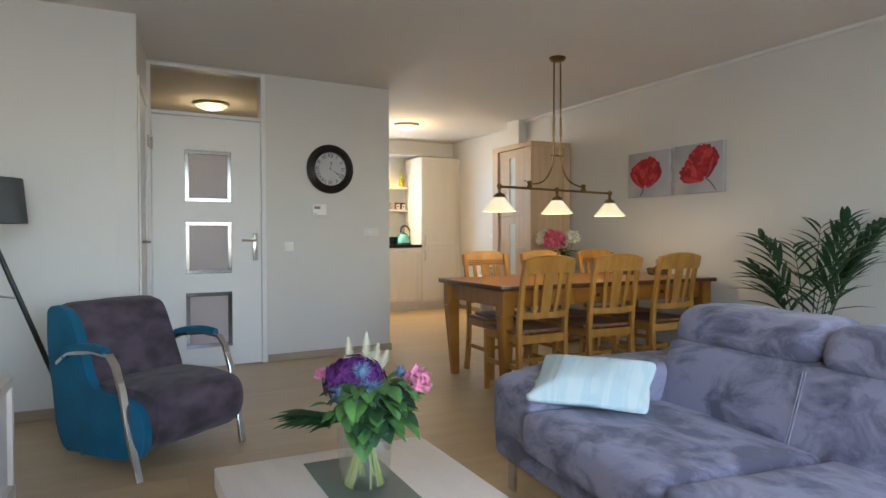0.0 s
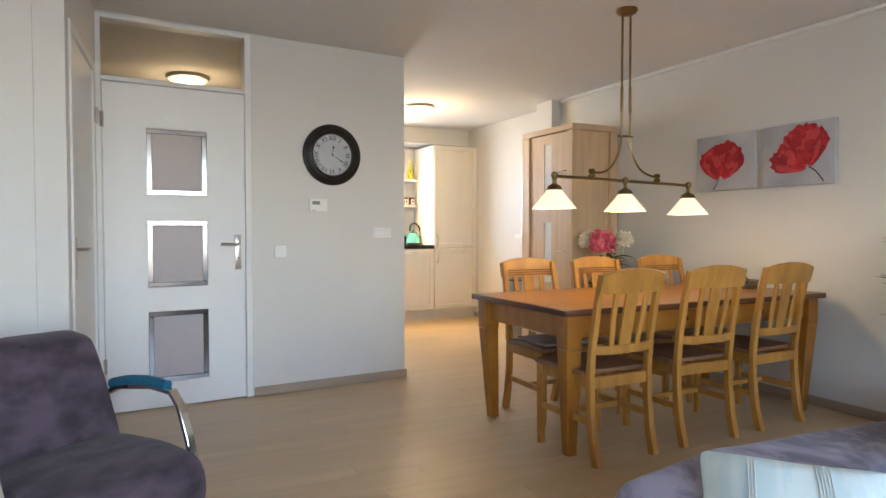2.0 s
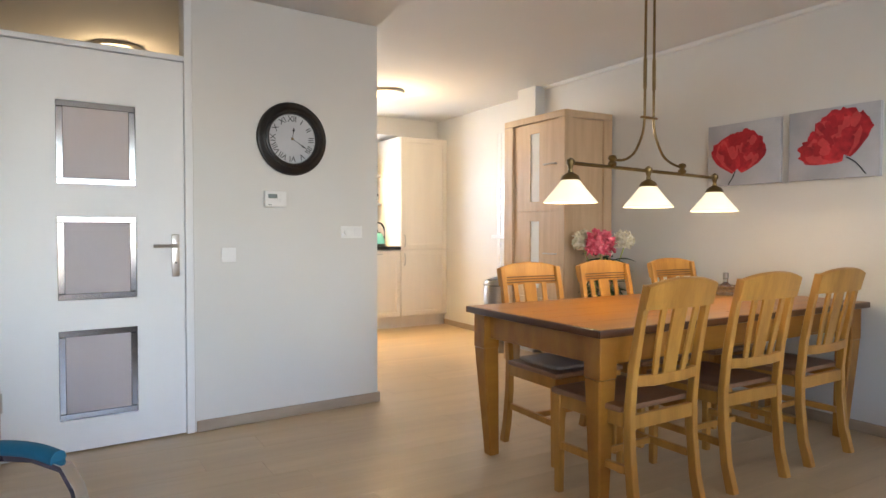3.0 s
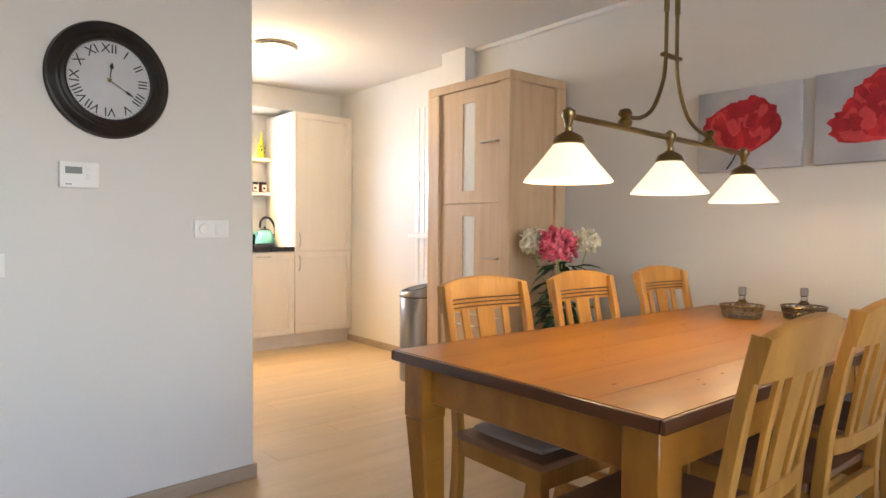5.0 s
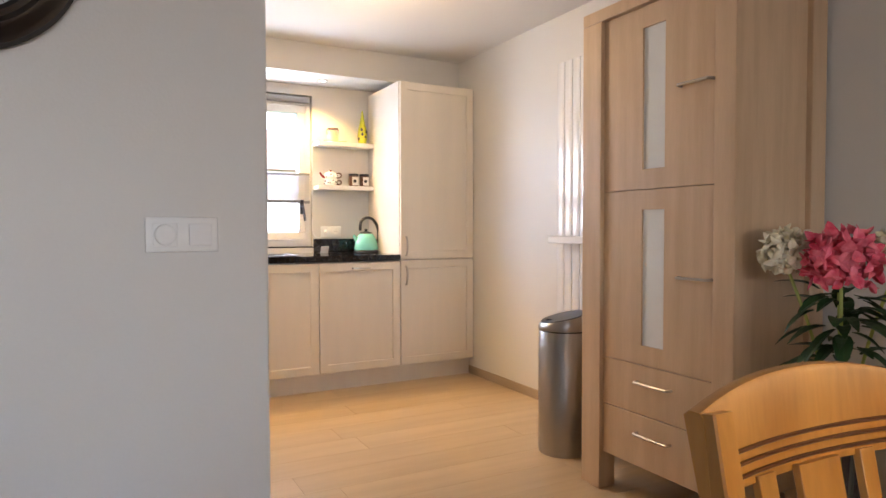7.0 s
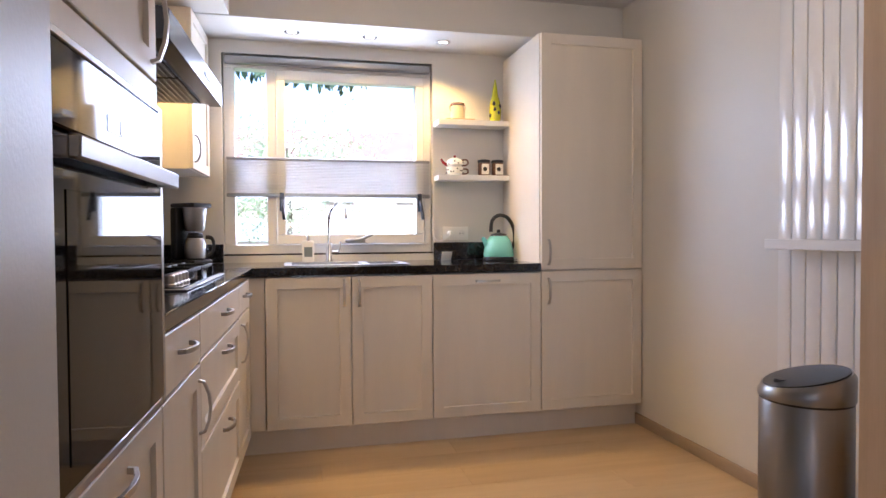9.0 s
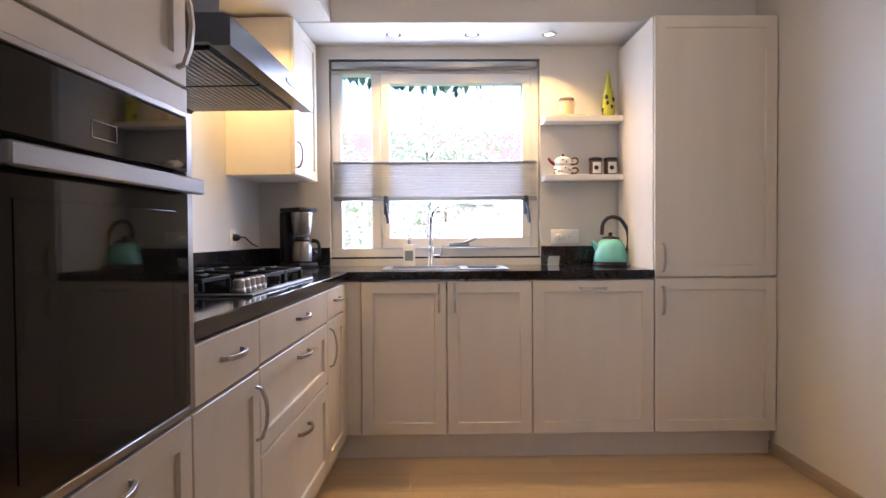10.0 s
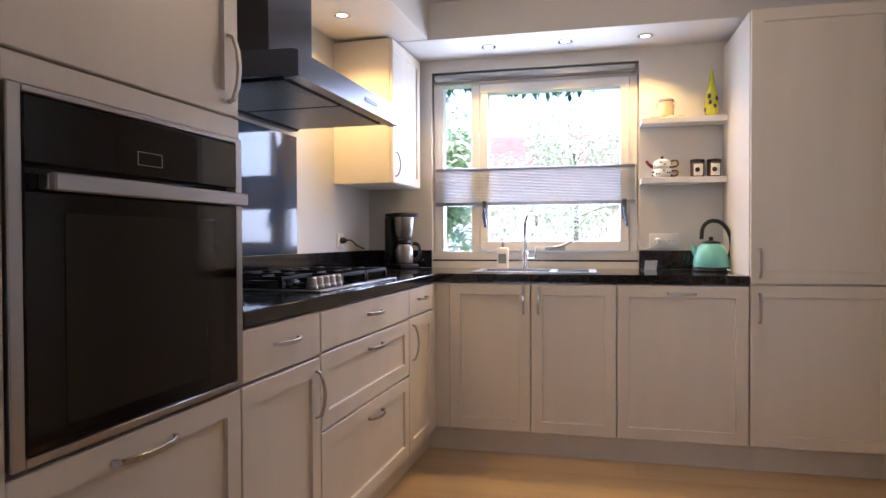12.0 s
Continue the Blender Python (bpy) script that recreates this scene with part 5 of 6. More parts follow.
def peony(bm, c, r, rr, n=260):
    """A full round head of ruffled, cupped petals."""
    c = Vector(c)
    for k in range(n):
        t = (k + 0.5) / n
        th, ph = 2.39996 * k, math.acos(1 - 1.7 * t)
        d = Vector((math.sin(ph) * math.cos(th), math.sin(ph) * math.sin(th), math.cos(ph)))
        tan = d.cross(Vector((rr.gauss(0, 1), rr.gauss(0, 1), rr.gauss(0, 1)))).normalized()
        base = c + d * r * rr.uniform(0.45, 0.75) - tan * r * 0.15
        way = (d * rr.uniform(0.45, 1.0) + tan * 0.7).normalized()
        leaf_into(bm, base, way, d, r * rr.uniform(0.26, 0.40), r * rr.uniform(0.18, 0.32), rr.uniform(-0.6, 0.6), 4)


def frond(bm, base, tip, width, rr, n=10, leaf=0.26):
    base, tip = Vector(base), Vector(tip)
    mid = (base + tip) / 2 + Vector((0, 0, 0.25 * (tip - base).length))
    pts = [(1 - t) ** 2 * base + 2 * t * (1 - t) * mid + t * t * tip for t in [k / n for k in range(n + 1)]]
    tube(bm, pts, 0.005, 5, 0.0015, smooth=0)
    for k in range(4, n + 1):
        d = (pts[k] - pts[k - 1]).normalized()
        s = d.cross(Vector((0, 0, 1))).normalized()
        f = k / n
        ln = leaf * (0.65 + 0.6 * math.sin(math.pi * f)) * rr.uniform(0.85, 1.1)
        for sg in (-1, 1):
            leaf_into(bm, pts[k], d * 0.9 + s * sg * 0.75 + Vector((0, 0, rr.uniform(-0.1, 0.25))), (0, 0, 1), ln, width * rr.uniform(0.8, 1.2), rr.uniform(0.1, 0.45), 4)


rp = random.Random(11)
pp = thing("palm_plant", pose(3.42, 1.66, 0), "dark green potted palm behind the sofa", "plant")
part("pot", lathem([(0.12, 0), (0.16, 0.05), (0.18, 0.30), (0.185, 0.32), (0.165, 0.32), (0.15, 0.29)], seg=28), TERRACOTTA, pp, "grey plant pot")
part("soil", lathem([(0.150, 0.27), (0.15, 0.28)], seg=20), SOIL, pp)
for k, (a, rad, z) in enumerate(((200, 0.35, 0.98), (150, 0.34, 0.86), (250, 0.40, 1.08), (300, 0.36, 1.06), (330, 0.30, 0.92), (100, 0.30, 1.02), (20, 0.24, 1.10), (225, 0.36, 0.78), (320, 0.42, 1.16), (180, 0.44, 0.80), (275, 0.22, 1.14))):
    bm = bmesh.new()
    a = radians(a)
    frond(bm, (0.03 * math.cos(a), 0.03 * math.sin(a), 0.28), (rad * math.cos(a), rad * math.sin(a), z), 0.036, rp, 10, 0.23)
    part("frond", bm, LEAF, pp, "arching palm frond", smooth=False)

# artificial peonies in a floor vase beside the cabinet
rf = random.Random(21)
fv = thing("peony_vase", pose(3.405, 4.25, 0), "tall vase of pink and white peonies by the cabinet", "vase of flowers")
part("vase", lathem([(0.075, 0), (0.085, 0.02), (0.070, 0.30), (0.060, 0.52), (0.072, 0.58), (0.064, 0.58)], seg=28), plain("smoky_glass", (0.20, 0.19, 0.18), 0.08, trans=0.6), fv, "smoky glass floor vase")
HEADS = [((-0.07, -0.035, 1.005), 0.118, PEONY), ((-0.075, 0.125, 1.02), 0.098, PEONYW), ((0.11, -0.09, 1.03), 0.085, PEONYW), ((0.08, 0.06, 0.98), 0.08, PEONYW)]
for c, r, mt in HEADS:
    bm = bmesh.new()
    peony(bm, c, r, rf)
    part("flower_head", bm, mt, fv, "full peony bloom", smooth=False)
for c, r, mt in HEADS:
    part("stem", tubem([(c[0] * 0.1, c[1] * 0.1, 0.05), (c[0] * 0.2, c[1] * 0.2, 0.50), (c[0] * 0.5, c[1] * 0.5, 0.75), (c[0], c[1], c[2] - 0.05)], 0.005, 6), STEM, fv)
bm = bmesh.new()
for k in range(90):
    a, z = rf.uniform(0, 6.28), rf.uniform(0.56, 0.93)
    r0 = rf.uniform(0.02, 0.08)
    leaf_into(bm, (r0 * math.cos(a), r0 * math.sin(a), z), (math.cos(a), math.sin(a), rf.uniform(-0.4, 0.5)), (0, 0, 1), rf.uniform(0.08, 0.15), rf.uniform(0.03, 0.055), 0.4)
part("leaves", bm, LEAF, fv, "dark green leaves", smooth=False)

# two scent burners in woven dishes on the table


def burner(x, y):
    b = thing("oil_burner", pose(x, y, TZ + 0.0005), "small glass oil burner in a gilt wire basket", "oil burner", "oil burners on the dining table")
    part("dish", lathem([(0.060, 0.002), (0.076, 0.006), (0.082, 0.052), (0.078, 0.052), (0.070, 0.010)], seg=28), GLASS, b, "clear glass dish")
    bm = bmesh.new()
    for z, r in ((0.004, 0.074), (0.030, 0.082), (0.054, 0.087)):
        tube(bm, [(r * math.cos(radians(15 * k)), r * math.sin(radians(15 * k)), z) for k in range(25)], 0.003, 6, smooth=0)
    for k in range(18):
        a0, a1 = radians(20 * k), radians(20 * k + 20)
        tube(bm, [(0.074 * math.cos(a0), 0.074 * math.sin(a0), 0.004), (0.087 * math.cos(a1), 0.087 * math.sin(a1), 0.054)], 0.002, 5, smooth=0)
        tube(bm, [(0.074 * math.cos(a1), 0.074 * math.sin(a1), 0.004), (0.087 * math.cos(a0), 0.087 * math.sin(a0), 0.054)], 0.002, 5, smooth=0)
    part("basket", bm, BRASS, b, "gilt wire basket")
    part("bottle", lathem([(0.030, 0.012), (0.034, 0.03), (0.030, 0.06), (0.014, 0.075), (0.012, 0.095), (0.016, 0.098)], seg=18), GLASS, b)
    part("cap", lathem([(0.016, 0.0985), (0.016, 0.128), (0.012, 0.132)], seg=16), STEEL, b, "steel cap")


burner(3.33, 3.20)
burner(3.50, 3.02)

# ---- living room ----
# sofa along y, facing -x
SO = thing("sofa", pose(0.98, 1.42, 0, 0, 0, -4) @ pose(-0.90, -1.385, 0), "grey-violet suede corner sofa with adjustable headrests", "sofa")


def lean(p):
    """Backrest leaning away from the seat."""
    p.x += 0.35 * max(0.0, p.z - 0.38)
    return p


def arm_shape(p):
    if p.z > 0.3:
        p.z -= 0.05 * max(0.0, (1.20 - p.x) / 0.3)
    return p


def seat_shape(p):
    """Seat dipping towards the backrest."""
    if p.z > 0.3:
        p.z -= 0.020 * max(0.0, (p.x - 0.95) / 0.6)
    return p


part("base", soft(0.925, 2.06, -1.55, 1.36, 0.12, 0.27, 0.03, 0.0, 10), SUEDE, SO, "padded suede base")
part("armrest", soft(0.90, 1.95, 1.06, 1.385, 0.135, 0.520, 0.040, 0.006, 20, 0.005, arm_shape), SUEDE, SO, "padded suede armrest")
for y0, y1 in ((0.325, 1.072), (-0.50, 0.320), (-1.5, -0.505)):
    part("seat_cushion", soft(0.865, 1.58, y0, y1, 0.235, 0.400, 0.036, 0.012, 22, 0.007, seat_shape), SUEDE, SO, "suede seat cushion")
    part("piping", tubem([(0.872, y0 + 0.04, 0.372), (0.868, (y0 + y1) / 2, 0.378), (0.872, y1 - 0.04, 0.372)], 0.0022, 6), SEAM, SO, "sewn edge seam")
for y0, y1 in ((-0.50, 1.10), (-1.5, -0.505)):
    part("back_cushion", soft(1.505, 1.80, y0, y1, 0.33, 0.628, 0.030, 0.010, 22, 0.006, lean), SUEDE, SO, "suede back cushion")
for y0, y1 in ((0.456, 1.115), (-0.50, 0.448), (-1.5, -0.505)):
    part("headrest", soft(1.510, 1.80, y0, y1, 0.612, 0.765, 0.064, 0.008, 20, 0.005, lean), SUEDE, SO, "suede headrest roll")
for y in (0.446, 0.456):
    part("piping", tubem([(1.490 + 0.35 * (z - 0.38), y, z) for z in (0.385, 0.45, 0.52, 0.615)], 0.0024, 6), SEAM, SO, "sewn double seam")
part("back", soft(1.80, 2.06, -1.55, 1.30, 0.14, 0.60, 0.05, 0.0, 10), SUEDE, SO)


def foot(x, y):
    bm = beamm([(x, y, 0.125), (x - 0.005, y, 0.108), (x - 0.008, y, 0.0)], 0.05, 0.016, cross=(0, 1, 0))
    box(bm, x - 0.012, x + 0.07, y - 0.03, y + 0.03, 0.105, 0.122, 0.003)
    part("foot", bm, CHROME, SO, "angled chrome foot")


foot(0.965, 1.31)
foot(0.965, -1.40)
foot(1.96, 1.25)
foot(1.96, -1.40)
# scatter cushion leaning over the armrest


def pillow_shape(p):
    f = 1 - min(1.0, max(abs(p.x) / 0.215, abs(p.y) / 0.145)) ** 3
    p.z *= 0.16 + 0.84 * f
    k = 1 + 0.10 * (abs(p.x) / 0.215) * (abs(p.y) / 0.145)
    p.x, p.y = p.x * k, p.y * k
    return p


pm_ = pose(1.205, 1.045, 0.496, 21, 0, -50) @ Matrix.Diagonal((0.94, 0.98, 1.05, 1))
pw = thing("scatter_cushion", pm_, "pale mint cotton scatter cushion with fine stripes", "cushion")
part("cushion", soft(-0.215, 0.215, -0.145, 0.145, -0.060, 0.060, 0.018, 0.008, 22, 0.006, pillow_shape), MINT, pw)
for x in (-0.125, -0.118, -0.111, 0.02, 0.027, 0.034, 0.041, 0.048):
    pts = []
    for k in range(13):
        y = -0.125 + 0.25 * k / 12
        z = 0.068 * (0.16 + 0.84 * (1 - max(abs(x) / 0.215, abs(y) / 0.145) ** 3)) - 0.0005
        pts.append((x, y, z))
    part("stripe", tubem(pts, 0.0016, 6, smooth=0), MINT2, pw)

# armchair
AC = thing("armchair", pose(-0.20, 2.43, 0, 0, 0, 37), "aubergine and petrol suede armchair with chrome arms", "armchair")


def profile_block(name, prof, x0, x1, mat, label, bulge=0.008):
    """Side profile (y, z) swept along x, rounded towards its ends."""
    bm = bmesh.new()
    rings = []
    N = 12
    cy = sum(p[0] for p in prof) / len(prof)
    cz = sum(p[1] for p in prof) / len(prof)
    for k in range(N + 1):
        f = -1 + 2 * k / N
        s = 1 - 0.018 * abs(f) ** 6 - (0.025 if k in (0, N) else 0)
        x = (x0 + x1) / 2 + (x1 - x0) / 2 * math.copysign(abs(f) ** 0.7, f)
        rings.append([bm.verts.new((x, cy + (y - cy) * s, cz + (z - cz) * s + bulge * (1 - f * f) * (1 if z > cz else 0))) for y, z in prof])
    for a, b in zip(rings, rings[1:]):
        for j in range(len(prof)):
            bm.faces.new((a[j], a[(j + 1) % len(prof)], b[(j + 1) % len(prof)], b[j]))
    bm.faces.new(rings[0]), bm.faces.new(rings[-1][::-1])
    for v in bm.verts:
        v.co += 0.005 * noise.noise_vector(v.co * 7)
    return part(name, bm, mat, AC, label)


def smooth_profile(pts, n=4):
    out, m = [], len(pts)
    for i in range(m):
        p0, p1, p2, p3 = [Vector((*pts[(i + j) % m], 0)) for j in (-1, 0, 1, 2)]
        for k in range(n):
            t = k / n
            q = 0.5 * ((2 * p1) + (p2 - p0) * t + (2 * p0 - 5 * p1 + 4 * p2 - p3) * t * t + (3 * p1 - p0 - 3 * p2 + p3) * t ** 3)
            out.append((q.x, q.y))
    return out


seatp = smooth_profile([(-0.14, 0.12), (-0.215, 0.22), (-0.20, 0.335), (-0.10, 0.375), (0.10, 0.385), (0.28, 0.36), (0.34, 0.22), (0.28, 0.10), (0.05, 0.085)])
profile_block("seat", seatp, -0.258, 0.238, SUEDE2, "aubergine suede seat")
backp = smooth_profile([(0.22, 0.12), (0.21, 0.34), (0.27, 0.50), (0.345, 0.68), (0.385, 0.722), (0.45, 0.735), (0.51, 0.72), (0.525, 0.66), (0.50, 0.42), (0.46, 0.18), (0.38, 0.07)])
profile_block("backrest", backp, -0.258, 0.238, SUEDE2, "aubergine suede backrest")
sidep = smooth_profile([(0.30, 0.055), (0.0, 0.065), (-0.13, 0.10), (-0.160, 0.22), (-0.10, 0.315), (0.05, 0.345), (0.165, 0.36), (0.220, 0.42), (0.283, 0.58), (0.340, 0.68), (0.385, 0.718), (0.45, 0.731), (0.508, 0.715), (0.52, 0.65), (0.50, 0.42), (0.46, 0.18), (0.40, 0.06)])
profile_block("side_panel", sidep, -0.300, -0.252, TEAL, "petrol blue suede side", 0.0)
profile_block("side_panel", smooth_profile([(0.30, 0.075), (0.0, 0.085), (-0.10, 0.12), (-0.125, 0.22), (-0.08, 0.30), (0.05, 0.33), (0.30, 0.33), (0.42, 0.30), (0.40, 0.12)]), 0.222, 0.260, TEAL, "petrol blue suede side", 0.0)
for x in (-0.328, 0.300):
    part("arm_frame", beamm([(x * 0.97, -0.150, 0.0), (x, -0.105, 0.20), (x, -0.062, 0.38), (x, -0.020, 0.49), (x, 0.020, 0.535), (x, 0.12, 0.545), (x, 0.30, 0.525), (x * 0.92, 0.42, 0.465)], 0.032, 0.018), CHROME, AC, "flat chrome arm and leg")
    part("arm_pad", tubem([(x, 0.045, 0.552), (x, 0.13, 0.560), (x, 0.25, 0.550), (x, 0.34, 0.530)], 0.021, 10), TEAL, AC, "petrol blue arm pad")
for sx in (-1, 1):
    part("rear_foot", beamm([(sx * 0.2, 0.38, 0.10), (sx * 0.2, 0.40, 0.0)], 0.03, 0.02), CHROME, AC)

# coffee table with inlay
CT = thing("coffee_table", pose(0, 0, 0), "low sand-coloured coffee table with sage green inlay", "coffee table")
CTZ = 0.40
part("top", boxm(-0.18, 0.466, -0.25, 1.012, CTZ - 0.06, CTZ, 0.004, 2), COFFEE_TOP, CT, "sand-coloured table top")
part("inlay", boxm(0.055, 0.265, -0.25, 0.925, CTZ - 0.001, CTZ + 0.0018, 0.0006), RUNNER, CT, "sage green inlay strip")
for x in (-0.15, 0.376):
    for y in (-0.22, 0.922):
        part("leg", boxm(x, x + 0.06, y, y + 0.06, 0, CTZ - 0.061, 0.003), COFFEE_TOP, CT)

# bouquet in a glass vase
rb = random.Random(33)
bq = thing("flower_vase", pose(0.155, 0.675, CTZ + 0.0022, 0, 0, -26), "glass vase with a mixed purple, pink and green bouquet", "vase of flowers")
vs_ = part("vase", lathem([(0.054, 0), (0.060, 0.005), (0.070, 0.07), (0.073, 0.155), (0.0705, 0.155), (0.067, 0.07), (0.057, 0.014), (0.02, 0.012)], seg=40), VASEGLASS, bq, "clear glass vase")
vs_.visible_shadow = False
wat = part("water", lathem([(0.056, 0.0145), (0.0665, 0.080), (0.0665, 0.081)], seg=32), VASEGLASS, bq, "water")
wat.visible_shadow = False
for k in range(18):
    a = rb.uniform(0, 6.28)
    part("stem", tubem([(0.050 * math.cos(a), 0.050 * math.sin(a), 0.016), (0.012 * math.cos(a + 1), 0.012 * math.sin(a + 1), 0.135), (-0.05 * math.cos(a), -0.05 * math.sin(a), 0.20)], 0.0032, 6), STEM, bq)


def floret(bm, c, d, size, turn):
    """Four small rounded petals round a centre."""
    s1 = d.orthogonal().normalized()
    s2 = d.cross(s1).normalized()
    for j in range(4):
        b = math.pi / 2 * j + turn
        leaf_into(bm, c, (s1 * math.cos(b) + s2 * math.sin(b) + d * 0.25), d, size, size, 0.1, 2)


bm = bmesh.new()
hc = Vector((-0.028, 0.03, 0.272))
for k in range(330):
    t = (k + 0.5) / 330
    th_, ph = 2.39996 * k, math.acos(1 - 1.7 * t)
    d = Vector((math.sin(ph) * math.cos(th_), math.sin(ph) * math.sin(th_), math.cos(ph) * 0.82))
    floret(bm, hc + d * 0.078 * rb.uniform(0.88, 1.08), d, 0.0128, k)
hyd = part("hydrangea", bm, PURPLE, bq, "deep purple hydrangea head", smooth=False)
part("hydrangea_core", lathem([(0.01, -0.05), (0.062, -0.02), (0.066, 0.01), (0.04, 0.045), (0.01, 0.055)], hc, 18), PURPLE, hyd)
for x, y, z, r in ((0.0, -0.045, 0.315, 0.030), (-0.050, -0.055, 0.262, 0.032), (0.023, -0.065, 0.268, 0.040), (-0.014, -0.080, 0.228, 0.034), (0.092, -0.040, 0.245, 0.034), (0.090, 0.01, 0.300, 0.026), (0.040, -0.085, 0.180, 0.032)):
    bm = bmesh.new()
    cc = Vector((x, y, z))
    out = Vector((x, y - 0.06, 0.05)).normalized()
    bmesh.ops.create_icosphere(bm, subdivisions=2, radius=r * 0.40, matrix=Matrix.Translation(cc + out * 0.006) @ Matrix.Diagonal((1, 1, 1.25, 1)))
    s1 = out.orthogonal().normalized()
    s2 = out.cross(s1)
    for k in range(46):
        b, el = 2.4 * k, rb.uniform(-0.1, 0.8)
        leaf_into(bm, cc, s1 * math.cos(b) + s2 * math.sin(b) + out * el, out, r * rb.uniform(0.75, 1.1), r * 0.085, 0.0, 3)
    part("thistle", bm, THISTLE, bq, "spiky blue thistle", smooth=False)
for c, r in (((0.140, -0.01, 0.282), 0.042), ((-0.118, 0.03, 0.292), 0.020)):
    bm = bmesh.new()
    peony(bm, c, r, rb, 150)
    part("rose", bm, PINKROSE, bq, "pink rose", smooth=False)
for bx, tx, ty, tz in ((-0.04, -0.052, 0.07, 0.385), (0.0, -0.003, 0.08, 0.398), (0.02, 0.030, 0.075, 0.37), (0.035, 0.056, 0.06, 0.352)):
    bm = bmesh.new()
    p0, p1 = Vector((bx, 0.05, 0.29)), Vector((tx, ty, tz))
    tube(bm, [p0, p1], 0.0018, 5, smooth=0)
    for k in range(20):
        f = 0.2 + 0.8 * k / 20
        for j in range(4):
            b = 1.57 * j + k * 0.8
            ln = 0.027 * (1.0 - f) ** 0.9 * (0.55 + 0.45 * ((k * 7 + j * 3) % 5) / 4) + 0.002
            q = p0.lerp(p1, f)
            e = q + Vector((ln * math.cos(b), ln * math.sin(b), ln * 0.9))
            tube(bm, [q, e], 0.0016, 4, 0.0007, smooth=0)
    part("astilbe", bm, CREAMFL, bq, "feathery cream astilbe plume", smooth=False)
for k in range(125):
    a, z = rb.uniform(-2.8, 0.9), rb.uniform(0.165, 0.285)
    r0 = rb.uniform(0.02, 0.100)
    bm = bmesh.new()
    side = 0.6 if math.cos(a) < -0.3 else 1.0
    leaf_into(bm, (r0 * math.cos(a), r0 * math.sin(a) * 0.8, z), (math.cos(a), math.sin(a), rb.uniform(-0.45, 0.6)), (0, 0, 1), rb.uniform(0.050, 0.082) * side, rb.uniform(0.040, 0.060) * side, 0.4)
    part("leaf", bm, LEAF2 if k % 3 else LEAF, bq, smooth=False)
for ang, z, ln in ((172, 0.215, 0.215), (185, 0.185, 0.20), (198, 0.225, 0.16), (178, 0.245, 0.19)):
    a = radians(ang)
    way = Vector((math.cos(a), math.sin(a), (z - 0.18) * 2.0))
    bm = bmesh.new()
    for k in range(6):
        f = k / 6
        b = Vector((-0.03, 0, 0.178)) + way * ln * 0.62 * f
        for sg in (-1, 1):
            leaf_into(bm, b, way + Vector((0, 0.32 * sg, 0.05)), (0, 0, 1), ln * 0.50, 0.027, 0.15, 4)
    part("fern_leaf", bm, LEAF, bq, "dark arching fern leaf", smooth=False)

# tripod floor lamp behind the armchair
fl = thing("floor_lamp", pose(-1.045, 3.02, 0), "dark tripod floor lamp with grey fabric shade", "floor lamp")
bm = lathem([(0.185, 1.125), (0.165, 1.355), (0.162, 1.355), (0.182, 1.125)], seg=40)
part("shade", bm, SHADE_GREY, fl, "grey fabric drum shade")
for a in (10, 130, 250):
    a = radians(a)
    part("leg", tubem([(0.015 * math.cos(a), 0.015 * math.sin(a), 1.09), (0.40 * math.cos(a), 0.30 * math.sin(a), 0.0)], 0.013, 8, smooth=0), DARKMETAL, fl, "dark slanting leg")
part("hub", lathem([(0.03, 1.05), (0.03, 1.12), (0.01, 1.20)], seg=14), CHROME, fl)
part("brace", tubem([(-0.13, 0.0, 0.78), (0.12, 0.02, 0.74)], 0.006, 8, smooth=0), CHROME, fl, "chrome brace")

# low sideboard at the edge of view
sb = thing("sideboard", pose(0, 0, 0), "low sand-coloured sideboard with white inset front", "sideboard")
part("top", boxm(-1.32, -0.815, 0.55, 2.16, 0.462, 0.50, 0.003), COFFEE_TOP, sb)
part("side", boxm(-1.32, -0.815, 2.12, 2.16, 0, 0.461, 0.003), COFFEE_TOP, sb)
part("side", boxm(-1.32, -0.815, 0.55, 0.59, 0, 0.461, 0.003), COFFEE_TOP, sb)
part("bottom", boxm(-1.32, -0.815, 0.59, 2.12, 0.03, 0.07, 0.003), COFFEE_TOP, sb)
part("back", boxm(-1.32, -1.30, 0.59, 2.12, 0.07, 0.461), COFFEE_TOP, sb)
part("front_panel", boxm(-0.84, -0.83, 0.60, 2.085, 0.08, 0.455, 0.003), TRIM, sb, "white lacquered front")

# ---- outside the kitchen window ----
setting("ground", boxm(-300, 300, 8.16, 500, -0.45, -0.30), GRASS, "garden lawn reaching the horizon", "ground")
FARPANE = plain("bright_far_pane", (0.42, 0.46, 0.48), 0.2)
hs = thing("row_house", pose(3, 46, -0.30), "pale brick row house across the green", "house")
part("wall", boxm(-22, 22, 0, 7, 0, 5.4), BRICK, hs)
bm = bmesh.new()
vv = [bm.verts.new(p) for p in ((-22.4, -0.4, 5.4), (22.4, -0.4, 5.4), (22.4, 3.5, 8.6), (-22.4, 3.5, 8.6), (-22.4, 7.4, 5.4), (22.4, 7.4, 5.4))]
for q in ((0, 1, 2, 3), (3, 2, 5, 4), (0, 3, 4), (1, 5, 2), (0, 4, 5, 1)):
    bm.faces.new([vv[k] for k in q])
part("roof", bm, ROOFT, hs, "dark tiled roof", smooth=False)
